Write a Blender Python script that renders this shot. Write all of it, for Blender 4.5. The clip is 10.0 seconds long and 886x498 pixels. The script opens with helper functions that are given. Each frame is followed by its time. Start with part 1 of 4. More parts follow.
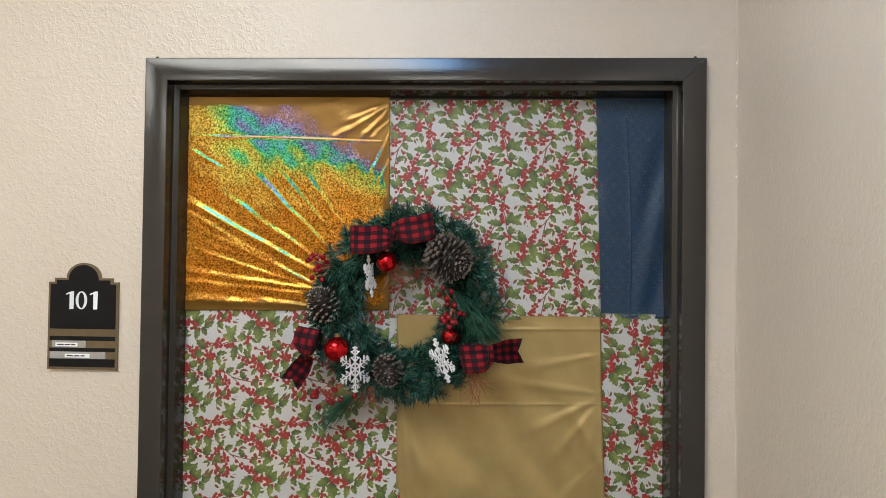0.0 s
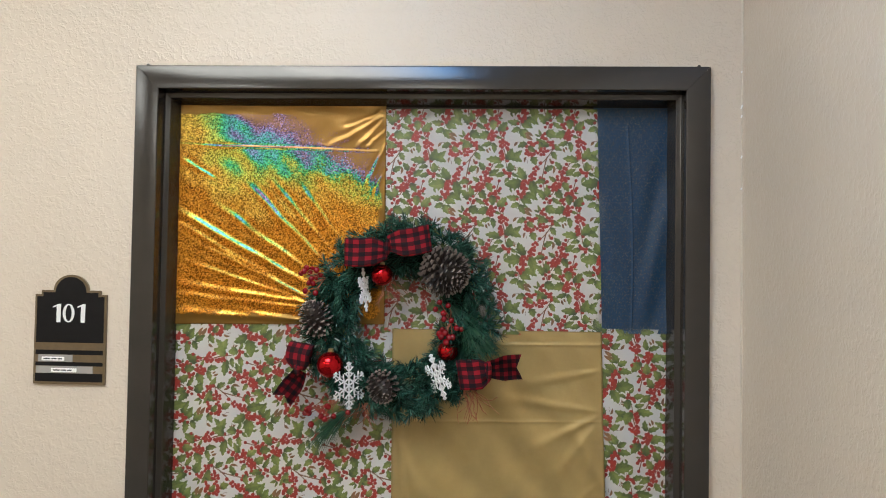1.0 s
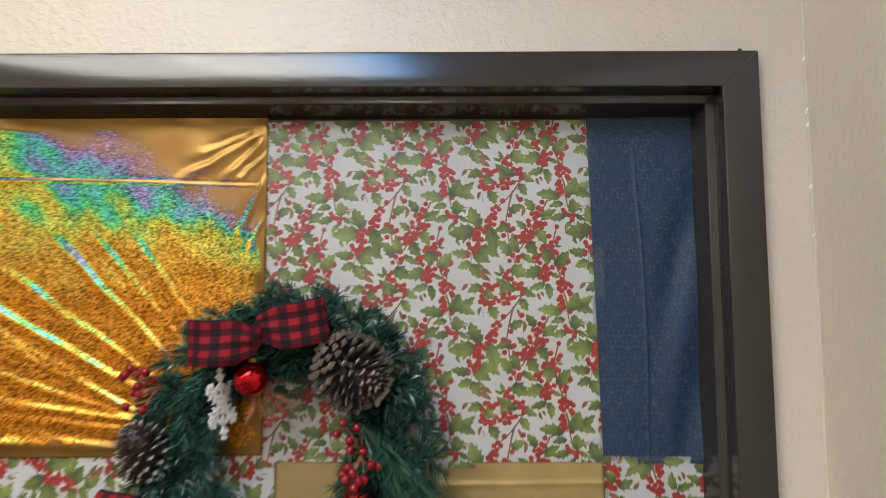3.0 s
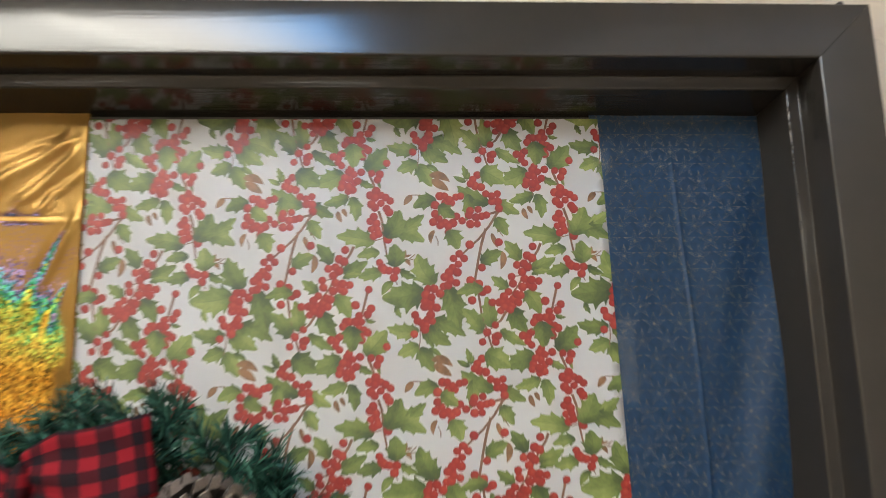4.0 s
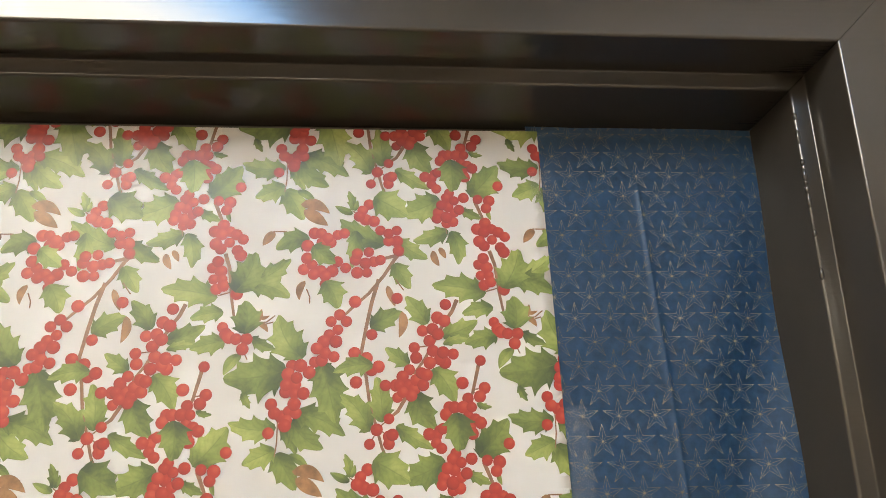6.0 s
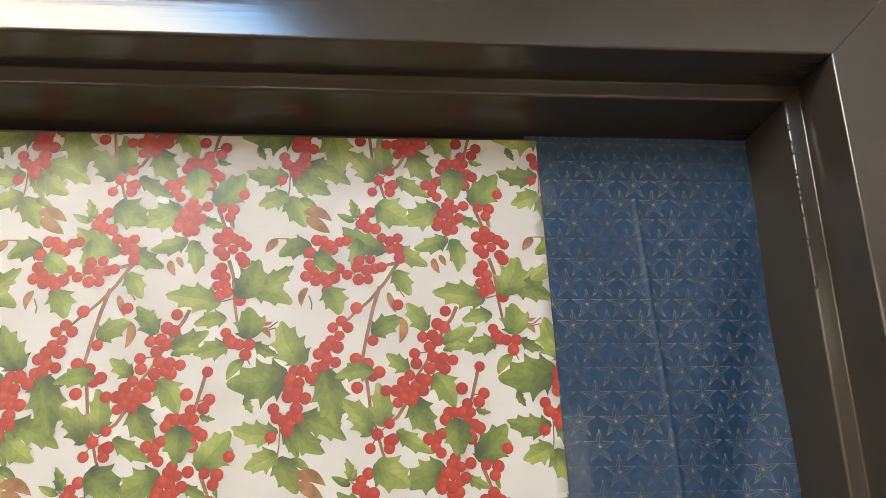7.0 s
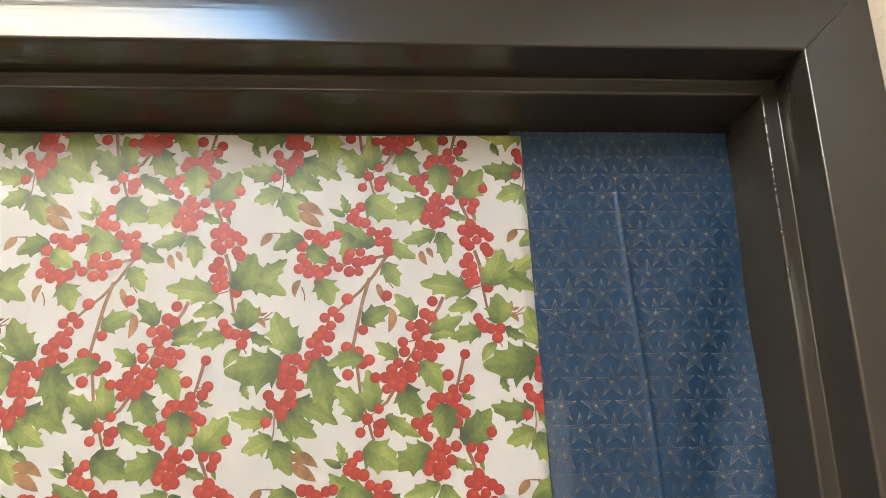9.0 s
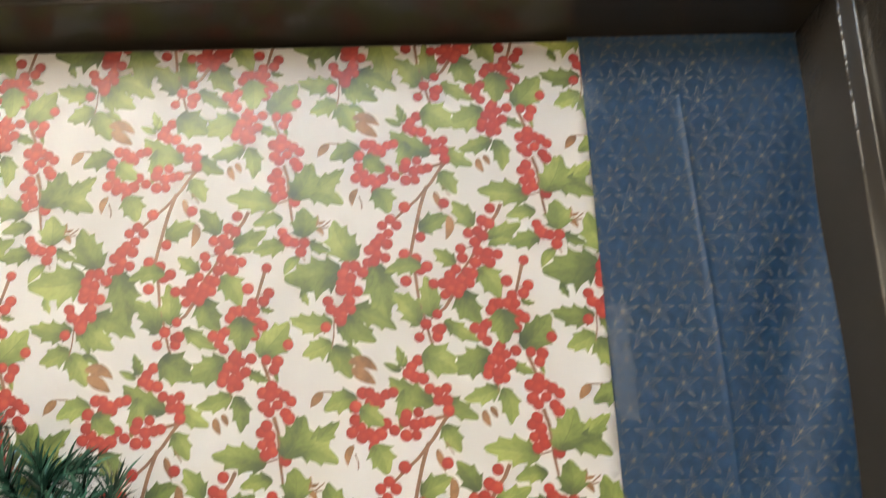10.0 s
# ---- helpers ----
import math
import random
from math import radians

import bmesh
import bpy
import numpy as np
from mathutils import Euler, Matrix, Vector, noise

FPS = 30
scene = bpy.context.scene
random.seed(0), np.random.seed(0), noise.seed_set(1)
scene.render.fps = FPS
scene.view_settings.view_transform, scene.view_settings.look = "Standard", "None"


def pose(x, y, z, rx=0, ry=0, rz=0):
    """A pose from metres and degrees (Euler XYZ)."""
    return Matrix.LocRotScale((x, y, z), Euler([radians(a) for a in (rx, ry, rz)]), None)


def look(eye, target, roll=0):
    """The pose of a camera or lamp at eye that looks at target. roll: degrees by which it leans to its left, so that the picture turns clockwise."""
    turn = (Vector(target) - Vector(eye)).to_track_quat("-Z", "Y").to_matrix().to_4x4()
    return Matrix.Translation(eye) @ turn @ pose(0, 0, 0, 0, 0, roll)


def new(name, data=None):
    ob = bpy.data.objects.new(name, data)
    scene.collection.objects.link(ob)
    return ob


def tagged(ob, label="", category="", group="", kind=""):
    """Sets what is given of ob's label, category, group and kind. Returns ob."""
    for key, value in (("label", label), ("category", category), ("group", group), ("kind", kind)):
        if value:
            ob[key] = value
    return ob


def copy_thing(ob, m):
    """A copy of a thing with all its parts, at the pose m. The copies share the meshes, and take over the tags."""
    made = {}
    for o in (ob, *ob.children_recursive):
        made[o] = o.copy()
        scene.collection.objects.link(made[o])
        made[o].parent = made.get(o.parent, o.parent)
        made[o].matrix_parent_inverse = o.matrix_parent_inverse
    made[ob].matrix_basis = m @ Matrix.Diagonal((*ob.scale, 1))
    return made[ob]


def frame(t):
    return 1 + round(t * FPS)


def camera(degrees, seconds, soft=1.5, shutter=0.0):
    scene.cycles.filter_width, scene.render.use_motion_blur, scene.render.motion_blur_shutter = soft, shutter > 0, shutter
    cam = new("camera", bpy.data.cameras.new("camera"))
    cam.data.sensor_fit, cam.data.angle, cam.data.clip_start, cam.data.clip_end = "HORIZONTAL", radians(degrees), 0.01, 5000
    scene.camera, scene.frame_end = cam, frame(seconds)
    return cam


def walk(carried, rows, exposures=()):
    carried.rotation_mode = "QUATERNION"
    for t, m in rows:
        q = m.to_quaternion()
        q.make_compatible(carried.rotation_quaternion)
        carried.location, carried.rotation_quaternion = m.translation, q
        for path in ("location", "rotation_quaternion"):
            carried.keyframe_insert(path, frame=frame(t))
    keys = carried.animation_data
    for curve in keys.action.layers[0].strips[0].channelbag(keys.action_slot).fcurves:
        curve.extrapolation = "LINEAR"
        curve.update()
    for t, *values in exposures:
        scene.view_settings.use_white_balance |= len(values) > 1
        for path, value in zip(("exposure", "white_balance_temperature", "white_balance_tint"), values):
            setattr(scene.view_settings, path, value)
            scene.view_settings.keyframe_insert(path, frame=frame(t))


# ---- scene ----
cam = camera(58.8, 10.0, 0.6, 0.5)
PATH = [
    (0, (0.125, -1.611, 1.654), (0.031, 0.386, 1.696), 0.7),
    (0.5, (0.121, -1.601, 1.664), (0.028, 0.397, 1.703), 0.9),
    (1, (0.133, -1.568, 1.666), (0.034, 0.429, 1.727), 0.9),
    (1.5, (0.183, -1.507, 1.665), (0.068, 0.488, 1.751), 0.7),
    (2, (0.186, -1.383, 1.671), (0.073, 0.611, 1.785), 0.5),
    (2.2, (0.166, -1.308, 1.677), (0.062, 0.684, 1.812), 0.5),
    (3.3, (0.206, -0.873, 1.714), (0.192, 1.106, 2.001), -0.1),
    (3.5, (0.216, -0.796, 1.719), (0.209, 1.176, 2.047), -0.2),
    (4, (0.2, -0.576, 1.759), (0.29, 1.38, 2.166), -0.9),
    (4.5, (0.259, -0.44, 1.775), (0.375, 1.501, 2.243), -1.3),
    (5, (0.282, -0.389, 1.784), (0.421, 1.532, 2.322), -1.5),
    (5.5, (0.272, -0.379, 1.788), (0.429, 1.528, 2.369), -1.5),
    (7, (0.264, -0.389, 1.788), (0.436, 1.509, 2.392), -1.2),
    (7.5, (0.269, -0.392, 1.787), (0.441, 1.504, 2.398), -1.2),
    (8, (0.275, -0.401, 1.789), (0.44, 1.499, 2.391), -1.3),
    (8.5, (0.28, -0.405, 1.785), (0.433, 1.497, 2.385), -1.3),
    (9, (0.281, -0.411, 1.785), (0.412, 1.5, 2.358), -1.3),
    (9.5, (0.285, -0.413, 1.78), (0.361, 1.512, 2.32), -1.1),
    (10, (0.283, -0.395, 1.746), (0.259, 1.539, 2.256), -0.9),
]
EXPOSURES = [
    (0.0, -0.15, 6000, 10), (2.2, -0.15, 6050, 10), (3.5, 0.06, 6250, 10), (4.0, 0.18, 6350, 10), (4.5, 0.46, 6500, 10),
    (5.5, 0.62, 7000, 10), (10.0, 0.62, 7050, 10),
]
# Emission strengths: the near lamp; the warm lamps, mostly added fill.
LAMP, FAR_LAMP = 15.5, 12.6
walk(cam, [(t, look(eye, target, roll)) for t, eye, target, roll in PATH], EXPOSURES)

# ---- light ----
world = bpy.data.worlds.new("world")
scene.world = world
world.use_nodes = True
world.node_tree.nodes["Background"].inputs[0].default_value = (0.02, 0.02, 0.02, 1)
world.node_tree.nodes["Background"].inputs[1].default_value = 0.2

# ---- small helpers ----


def mesh_of(name, bm, material, smooth=False):
    me = bpy.data.meshes.new(name)
    bm.normal_update()
    bm.to_mesh(me)
    bm.free()
    if smooth:
        me.polygons.foreach_set("use_smooth", [True] * len(me.polygons))
    for m in (material if isinstance(material, (list, tuple)) else (material,)):
        me.materials.append(m)
    return me


def part(name, bm, material, parent=None, label="", smooth=False):
    ob = new(name, mesh_of(name, bm, material, smooth))
    if parent is not None:
        ob.parent = parent
    if label:
        tagged(ob, label)
    return ob


def box(bm, x0, x1, y0, y1, z0, z1, bevel=0.0):
    m = Matrix.Translation(((x0 + x1) / 2, (y0 + y1) / 2, (z0 + z1) / 2)) @ Matrix.Diagonal((x1 - x0, y1 - y0, z1 - z0, 1))
    got = bmesh.ops.create_cube(bm, size=1, matrix=m)
    if bevel:
        edges = list({e for v in got["verts"] for e in v.link_edges})
        bmesh.ops.bevel(bm, geom=edges, offset=bevel, segments=2, affect="EDGES", profile=0.5)
    return bm


def prism(bm, points, y0, y1):
    """A plate with the outline points (x, z), from y0 (front) to y1 (back)."""
    a = [bm.verts.new((x, y0, z)) for x, z in points]
    b = [bm.verts.new((x, y1, z)) for x, z in points]
    n = len(points)
    bm.faces.new(a)
    bm.faces.new(b[::-1])
    for i in range(n):
        bm.faces.new((a[(i + 1) % n], a[i], b[i], b[(i + 1) % n]))
    bmesh.ops.recalc_face_normals(bm, faces=bm.faces[:])
    return bm


def tube(bm, path, radius, sides=6, tip=1.0):
    """A round wire along the points of path; tip: how thick its end is against its start."""
    rings = []
    for i, p in enumerate(path):
        p = Vector(p)
        d = (Vector(path[min(i + 1, len(path) - 1)]) - Vector(path[max(i - 1, 0)])).normalized()
        u = d.orthogonal().normalized()
        w = d.cross(u)
        r = radius * (1 + (tip - 1) * i / max(1, len(path) - 1))
        rings.append([bm.verts.new(p + r * (math.cos(k * 2 * math.pi / sides) * u + math.sin(k * 2 * math.pi / sides) * w)) for k in range(sides)])
    for a, b in zip(rings, rings[1:]):
        for k in range(sides):
            bm.faces.new((a[k], a[(k + 1) % sides], b[(k + 1) % sides], b[k]))
    bm.faces.new(rings[0][::-1])
    bm.faces.new(rings[-1])
    return bm


# ---- materials ----
def material(name, colour, rough=0.5, metal=0.0):
    m = bpy.data.materials.new(name)
    m.use_nodes = True
    b = m.node_tree.nodes["Principled BSDF"]
    b.inputs["Base Color"].default_value = (*colour, 1)
    b.inputs["Roughness"].default_value = rough
    b.inputs["Metallic"].default_value = metal
    return m, m.node_tree, b


def node(tree, kind, links=None, **values):
    n = tree.nodes.new(kind)
    for key, value in (links or {}).items():
        if hasattr(value, "is_linked"):
            tree.links.new(value, n.inputs[key])
        else:
            n.inputs[key].default_value = value
    for key, value in values.items():
        setattr(n, key, value)
    return n


def where(tree):
    return node(tree, "ShaderNodeTexCoord").outputs["Object"]


def grain(tree, scale, detail=3.0, rough=0.5, at=None):
    return node(tree, "ShaderNodeTexNoise", {"Vector": at or where(tree), "Scale": scale, "Detail": detail, "Roughness": rough}).outputs["Fac"]


def ramp(tree, fac, stops):
    n = node(tree, "ShaderNodeValToRGB", {"Fac": fac})
    while len(n.color_ramp.elements) < len(stops):
        n.color_ramp.elements.new(0.5)
    for e, (p, c) in zip(n.color_ramp.elements, stops):
        e.position = p
        e.color = (*c, 1) if len(c) == 3 else c
    return n.outputs["Color"]


def bump(tree, b, height, strength, distance, under=None):
    n = node(tree, "ShaderNodeBump", {"Height": height, "Strength": strength, "Distance": distance})
    if under is not None:
        tree.links.new(under, n.inputs["Normal"])
    tree.links.new(n.outputs["Normal"], b.inputs["Normal"])
    return n.outputs["Normal"]


def maths(tree, operation, a, b=0.0, c=0.0):
    return node(tree, "ShaderNodeMath", {0: a, 1: b, 2: c}, operation=operation).outputs[0]


def mix(tree, fac, a, b, blend="MIX"):
    n = node(tree, "ShaderNodeMix", {"Factor": fac, "A": 0.0}, data_type="RGBA", blend_type=blend)
    for socket, value in ((n.inputs[6], a), (n.inputs[7], b)):
        if hasattr(value, "is_linked"):
            tree.links.new(value, socket)
        else:
            socket.default_value = (*value, 1)
    return n.outputs[2]


def wall_paint():
    m, t, b = material("wall_paint", (0.62, 0.535, 0.435), 0.42)
    at = where(t)
    t.links.new(ramp(t, grain(t, 1.7, 4, 0.6, at), [(0.3, (0.595, 0.51, 0.41)), (0.7, (0.64, 0.555, 0.455))]), b.inputs["Base Color"])
    lumps = node(t, "ShaderNodeTexNoise", {"Vector": at, "Scale": 95.0, "Detail": 2.5, "Roughness": 0.55, "Distortion": 0.6}).outputs["Fac"]
    flat = node(t, "ShaderNodeMapRange", {"Value": lumps, 1: 0.42, 2: 0.66, 3: 0.0, 4: 1.0}, interpolation_type="SMOOTHSTEP").outputs[0]
    first = bump(t, b, flat, 0.38, 0.0018)
    bump(t, b, grain(t, 420, 2, 0.5, at), 0.18, 0.0006, first)
    t.links.new(node(t, "ShaderNodeMapRange", {"Value": grain(t, 30, 3, 0.5, at), 3: 0.27, 4: 0.40}).outputs[0], b.inputs["Roughness"])
    return m


def frame_paint():
    m, t, b = material("frame_paint", (0.052, 0.044, 0.034), 0.2)
    b.inputs["Specular IOR Level"].default_value = 0.52
    at = where(t)
    t.links.new(ramp(t, grain(t, 14, 5, 0.6, at), [(0.3, (0.031, 0.027, 0.023)), (0.75, (0.037, 0.032, 0.027))]), b.inputs["Base Color"])
    streak = node(t, "ShaderNodeMapping", {"Vector": at, "Scale": (14.0, 380.0, 380.0)}).outputs[0]
    first = bump(t, b, node(t, "ShaderNodeTexNoise", {"Vector": streak, "Scale": 1.0, "Detail": 3.0}).outputs["Fac"], 0.16, 0.0005)
    bump(t, b, grain(t, 40, 2, 0.5, at), 0.05, 0.001, first)
    t.links.new(node(t, "ShaderNodeMapRange", {"Value": grain(t, 40, 3, 0.5, at), 3: 0.13, 4: 0.17}).outputs[0], b.inputs["Roughness"])
    return m


def plain(name, colour, rough=0.5, metal=0.0, spread=0.12, scale=60.0, relief=0.0):
    m, t, b = material(name, colour, rough, metal)
    at = where(t)
    lo, hi = [tuple(c * (1 - spread) for c in colour), tuple(c * (1 + spread) for c in colour)]
    t.links.new(ramp(t, grain(t, scale, 4, 0.6, at), [(0.3, lo), (0.7, hi)]), b.inputs["Base Color"])
    if relief:
        bump(t, b, grain(t, scale * 3, 3, 0.6, at), 0.4, relief)
    return m


WALL = wall_paint()
FRAME = frame_paint()
DOOR = plain("door_paint", (0.05, 0.042, 0.035), 0.35)
CEILING = plain("ceiling_tile", (0.75, 0.73, 0.69), 0.9, 0, 0.06, 120, 0.002)
CARPET = plain("carpet", (0.17, 0.145, 0.12), 0.95, 0, 0.4, 200, 0.004)
PAPER = plain("white_wrapping_paper", (0.87, 0.865, 0.87), 0.40, 0, 0.02, 30, 0.0002)
NAVY = plain("navy_tissue", (0.020, 0.074, 0.165), 0.36, 0, 0.15, 160, 0.0003)
GOLD = plain("satin_gold_paper", (0.72, 0.56, 0.25), 0.25, 0.45, 0.06, 25, 0.0004)
BLACK = plain("sign_black", (0.009, 0.008, 0.008), 0.6, 0, 0.1)
BLACK.node_tree.nodes["Principled BSDF"].inputs["Specular IOR Level"].default_value = 0.15
BRONZE = plain("sign_bronze", (0.15, 0.105, 0.055), 0.4, 0.3, 0.1)
WHITE = plain("white_plastic", (0.8, 0.8, 0.78), 0.5, 0, 0.03)

# ---- the place ----
OPEN, HEAD = 0.5334, 2.035
FACE, STOP_Y, STOP = 0.0478, 0.0385, 0.0114
WALL_Y, CORNER_X = 0.014, 0.647
CEIL_Z, BACK_Y, LEFT_X = 2.85, -5.4, -3.6


def setting(name, bm, mat, label, category):
    return tagged(part(name, bm, mat), label, category, kind="structure")


bm = bmesh.new()
ox, oz = OPEN + FACE - 0.006, HEAD + FACE - 0.006
box(bm, LEFT_X, -ox, WALL_Y, WALL_Y + 0.115, 0, CEIL_Z)
box(bm, ox, CORNER_X + 0.12, WALL_Y, WALL_Y + 0.115, 0, CEIL_Z)
box(bm, -ox, ox, WALL_Y, WALL_Y + 0.115, oz, CEIL_Z)
bmesh.ops.remove_doubles(bm, verts=bm.verts[:], dist=1e-5)
setting("wall_north", bm, WALL, "beige painted wall with a knockdown plaster texture", "wall")
setting("wall_east", box(bmesh.new(), CORNER_X, CORNER_X + 0.12, BACK_Y, WALL_Y, 0, CEIL_Z), WALL, "beige painted side wall with a knockdown plaster texture", "wall")
# Unseen, added walls and floor; distance and tone set the bounced light.
setting("wall_south", box(bmesh.new(), LEFT_X, CORNER_X + 0.12, BACK_Y - 0.12, BACK_Y, 0, CEIL_Z), WALL, "unseen beige wall set far behind the viewpoint to limit bounce", "wall")
setting("wall_west", box(bmesh.new(), LEFT_X - 0.12, LEFT_X, BACK_Y - 0.12, WALL_Y + 0.115, 0, CEIL_Z), WALL, "unseen beige wall closing the room on the left", "wall")
setting("floor", box(bmesh.new(), LEFT_X - 0.12, CORNER_X + 0.12, BACK_Y - 0.12, 0.6, -0.1, 0), CARPET, "unseen brown carpet floor, its tone set for bounce", "floor")
setting("ceiling", box(bmesh.new(), LEFT_X - 0.12, CORNER_X + 0.12, BACK_Y - 0.12, WALL_Y + 0.115, CEIL_Z, CEIL_Z + 0.1), CEILING, "white corridor ceiling", "ceiling")


# ---- ceiling lights, the far three added as fill ----
def glow(name, strength, stops):
    m, t, b = material(name, (0.8, 0.8, 0.8), 0.5)
    x = node(t, "ShaderNodeSeparateXYZ", {0: where(t)}).outputs[0]
    fac = node(t, "ShaderNodeMapRange", {"Value": x, 1: -0.3, 2: 0.3, 3: 0.0, 4: 1.0}).outputs[0]
    t.links.new(ramp(t, fac, stops), b.inputs["Emission Color"])
    b.inputs["Emission Strength"].default_value = strength
    return m


WARM = (1.0, 0.955, 0.82)
NEAR_GLOW = glow("cool_lamp_diffuser", LAMP, [(0.0, WARM), (0.35, (1.0, 0.95, 0.86)), (0.66, (0.76, 0.87, 1.0)), (0.88, (0.34, 0.62, 1.0)), (1.0, (0.18, 0.48, 1.0))])
FAR_GLOW = glow("warm_lamp_and_fill_diffuser", FAR_LAMP, [(0.0, WARM), (1.0, (1.0, 0.965, 0.85))])


def troffer(x, y, glowing):
    lamp = tagged(new("unseen_ceiling_light"), "unseen white surface ceiling light with a glowing wraparound diffuser", "ceiling light", "ceiling lights")
    for c, d in ((-0.61, -0.59), (0.59, 0.61)):
        part("end_cap", box(bmesh.new(), -0.30, 0.30, c, d, -0.066, 0, 0.003), WHITE, lamp)
    part("diffuser", box(bmesh.new(), -0.29, 0.29, -0.59, 0.59, -0.062, -0.004), glowing, lamp, "glowing white diffuser")
    lamp.matrix_basis = pose(x, y, CEIL_Z)
    return lamp


troffer(-0.28, -1.50, NEAR_GLOW)
# Added unseen fill lamps, except the copy at (-0.9, -1.5) beside the near one.
added_fill_lamp = troffer(-0.3, -4.7, FAR_GLOW)
for lx, ly in ((-0.9, -1.5), (-2.9, -3.0), (-2.0, -4.7)):
    copy_thing(added_fill_lamp, pose(lx, ly, CEIL_Z))


# ---- door frame and door ----
def arc(cx, cy, r, a0, a1, n=4):
    return [(cx + r * math.cos(radians(a0 + (a1 - a0) * i / n)), cy + r * math.sin(radians(a0 + (a1 - a0) * i / n))) for i in range(n + 1)]


R1 = 0.0021
profile = (
    [(0, 0.045)] + arc(R1, R1, R1, 180, 270) + arc(FACE - R1, R1, R1, 270, 360)
    + arc(FACE + 0.0012, STOP_Y - 0.0012, 0.0012, 180, 90, 3) + arc(FACE + STOP - R1, STOP_Y + R1, R1, 270, 360)
    + [(FACE + STOP + 0.0078, 0.0835), (FACE, 0.0835), (FACE, 0.14), (0.004, 0.14), (0.004, 0.045)]
)


def member(a, b, inward):
    """One mitred length of the frame between the outer corners a and b (x, z); inward: the unit step to the opening at each end."""
    bm = bmesh.new()
    rings = [[bm.verts.new((p[0] + u * d[0], y, p[1] + u * d[1])) for u, y in profile] for p, d in ((a, inward[0]), (b, inward[1]))]
    n = len(profile)
    for i in range(n):
        f = bm.faces.new((rings[0][i], rings[0][(i + 1) % n], rings[1][(i + 1) % n], rings[1][i]))
        f.smooth = True
    bm.faces.new(rings[0])
    bm.faces.new(rings[1][::-1])
    bmesh.ops.recalc_face_normals(bm, faces=bm.faces[:])
    return bm


def sharpen(ob):
    ob.data.set_sharp_from_angle(angle=radians(40))
    return ob


OX, OZ = OPEN + FACE, HEAD + FACE
G = 0.0002
door_frame = tagged(new("door_frame"), "dark bronze painted steel door frame with mitred corners", "door frame", kind="structure")
sharpen(part("head", member((-OX + G, OZ), (OX - G, OZ), ((1, -1), (-1, -1))), FRAME, door_frame))
sharpen(part("jamb", member((-OX, 0), (-OX, OZ - G), ((1, 0), (1, -1))), FRAME, door_frame))
sharpen(part("jamb", member((OX, OZ - G), (OX, 0), ((-1, -1), (-1, 0))), FRAME, door_frame))
for x in (-0.558, 0.559):
    bm = bmesh.new()
    bmesh.ops.create_uvsphere(bm, u_segments=10, v_segments=6, radius=0.0035, matrix=Matrix.Translation((x, 0.006, OZ + 0.001)))
    part("nub", bm, FRAME, door_frame, "small paint-covered screw head", True)
door = tagged(new("door_1"), "dark brown door covered with gift wrapping paper", "door", kind="structure")
part("slab", box(bmesh.new(), -OPEN + 0.002, OPEN - 0.002, 0.0842, 0.128, 0.01, HEAD - 0.003, 0.001), DOOR, door)

# caulk bead in the wall's corner, with chips where it shows white
CAULK = plain("wall_caulk", (0.60, 0.53, 0.43), 0.35, 0, 0.05, 200, 0.001)
bead = bmesh.new()
tube(bead, [(CORNER_X - 0.001 + 0.0008 * noise.noise((0, 0, z * 9)), WALL_Y - 0.001, z) for z in [i * CEIL_Z / 90 for i in range(91)]], 0.0022, 8)
bead_ob = tagged(part("trim", bead, CAULK, None, "", True), "painted caulk bead in the corner of the walls", "caulk bead", kind="structure")
for z, h in ((2.005, 0.010), (1.986, 0.008), (1.905, 0.007), (1.842, 0.005), (2.075, 0.006)):
    bm = bmesh.new()
    bmesh.ops.create_icosphere(bm, subdivisions=2, radius=1, matrix=Matrix.Translation((CORNER_X - 0.0028, WALL_Y - 0.0028, z)) @ pose(0, 0, 0, 0, 20, 0) @ Matrix.Diagonal((0.0016, 0.0016, h / 2, 1)))
    part("chip", bm, WHITE, bead_ob, "white chip in the paint", True)


# ---- wrapping papers on the door ----
def island(tree):
    return node(tree, "ShaderNodeNewGeometry").outputs["Random Per Island"]


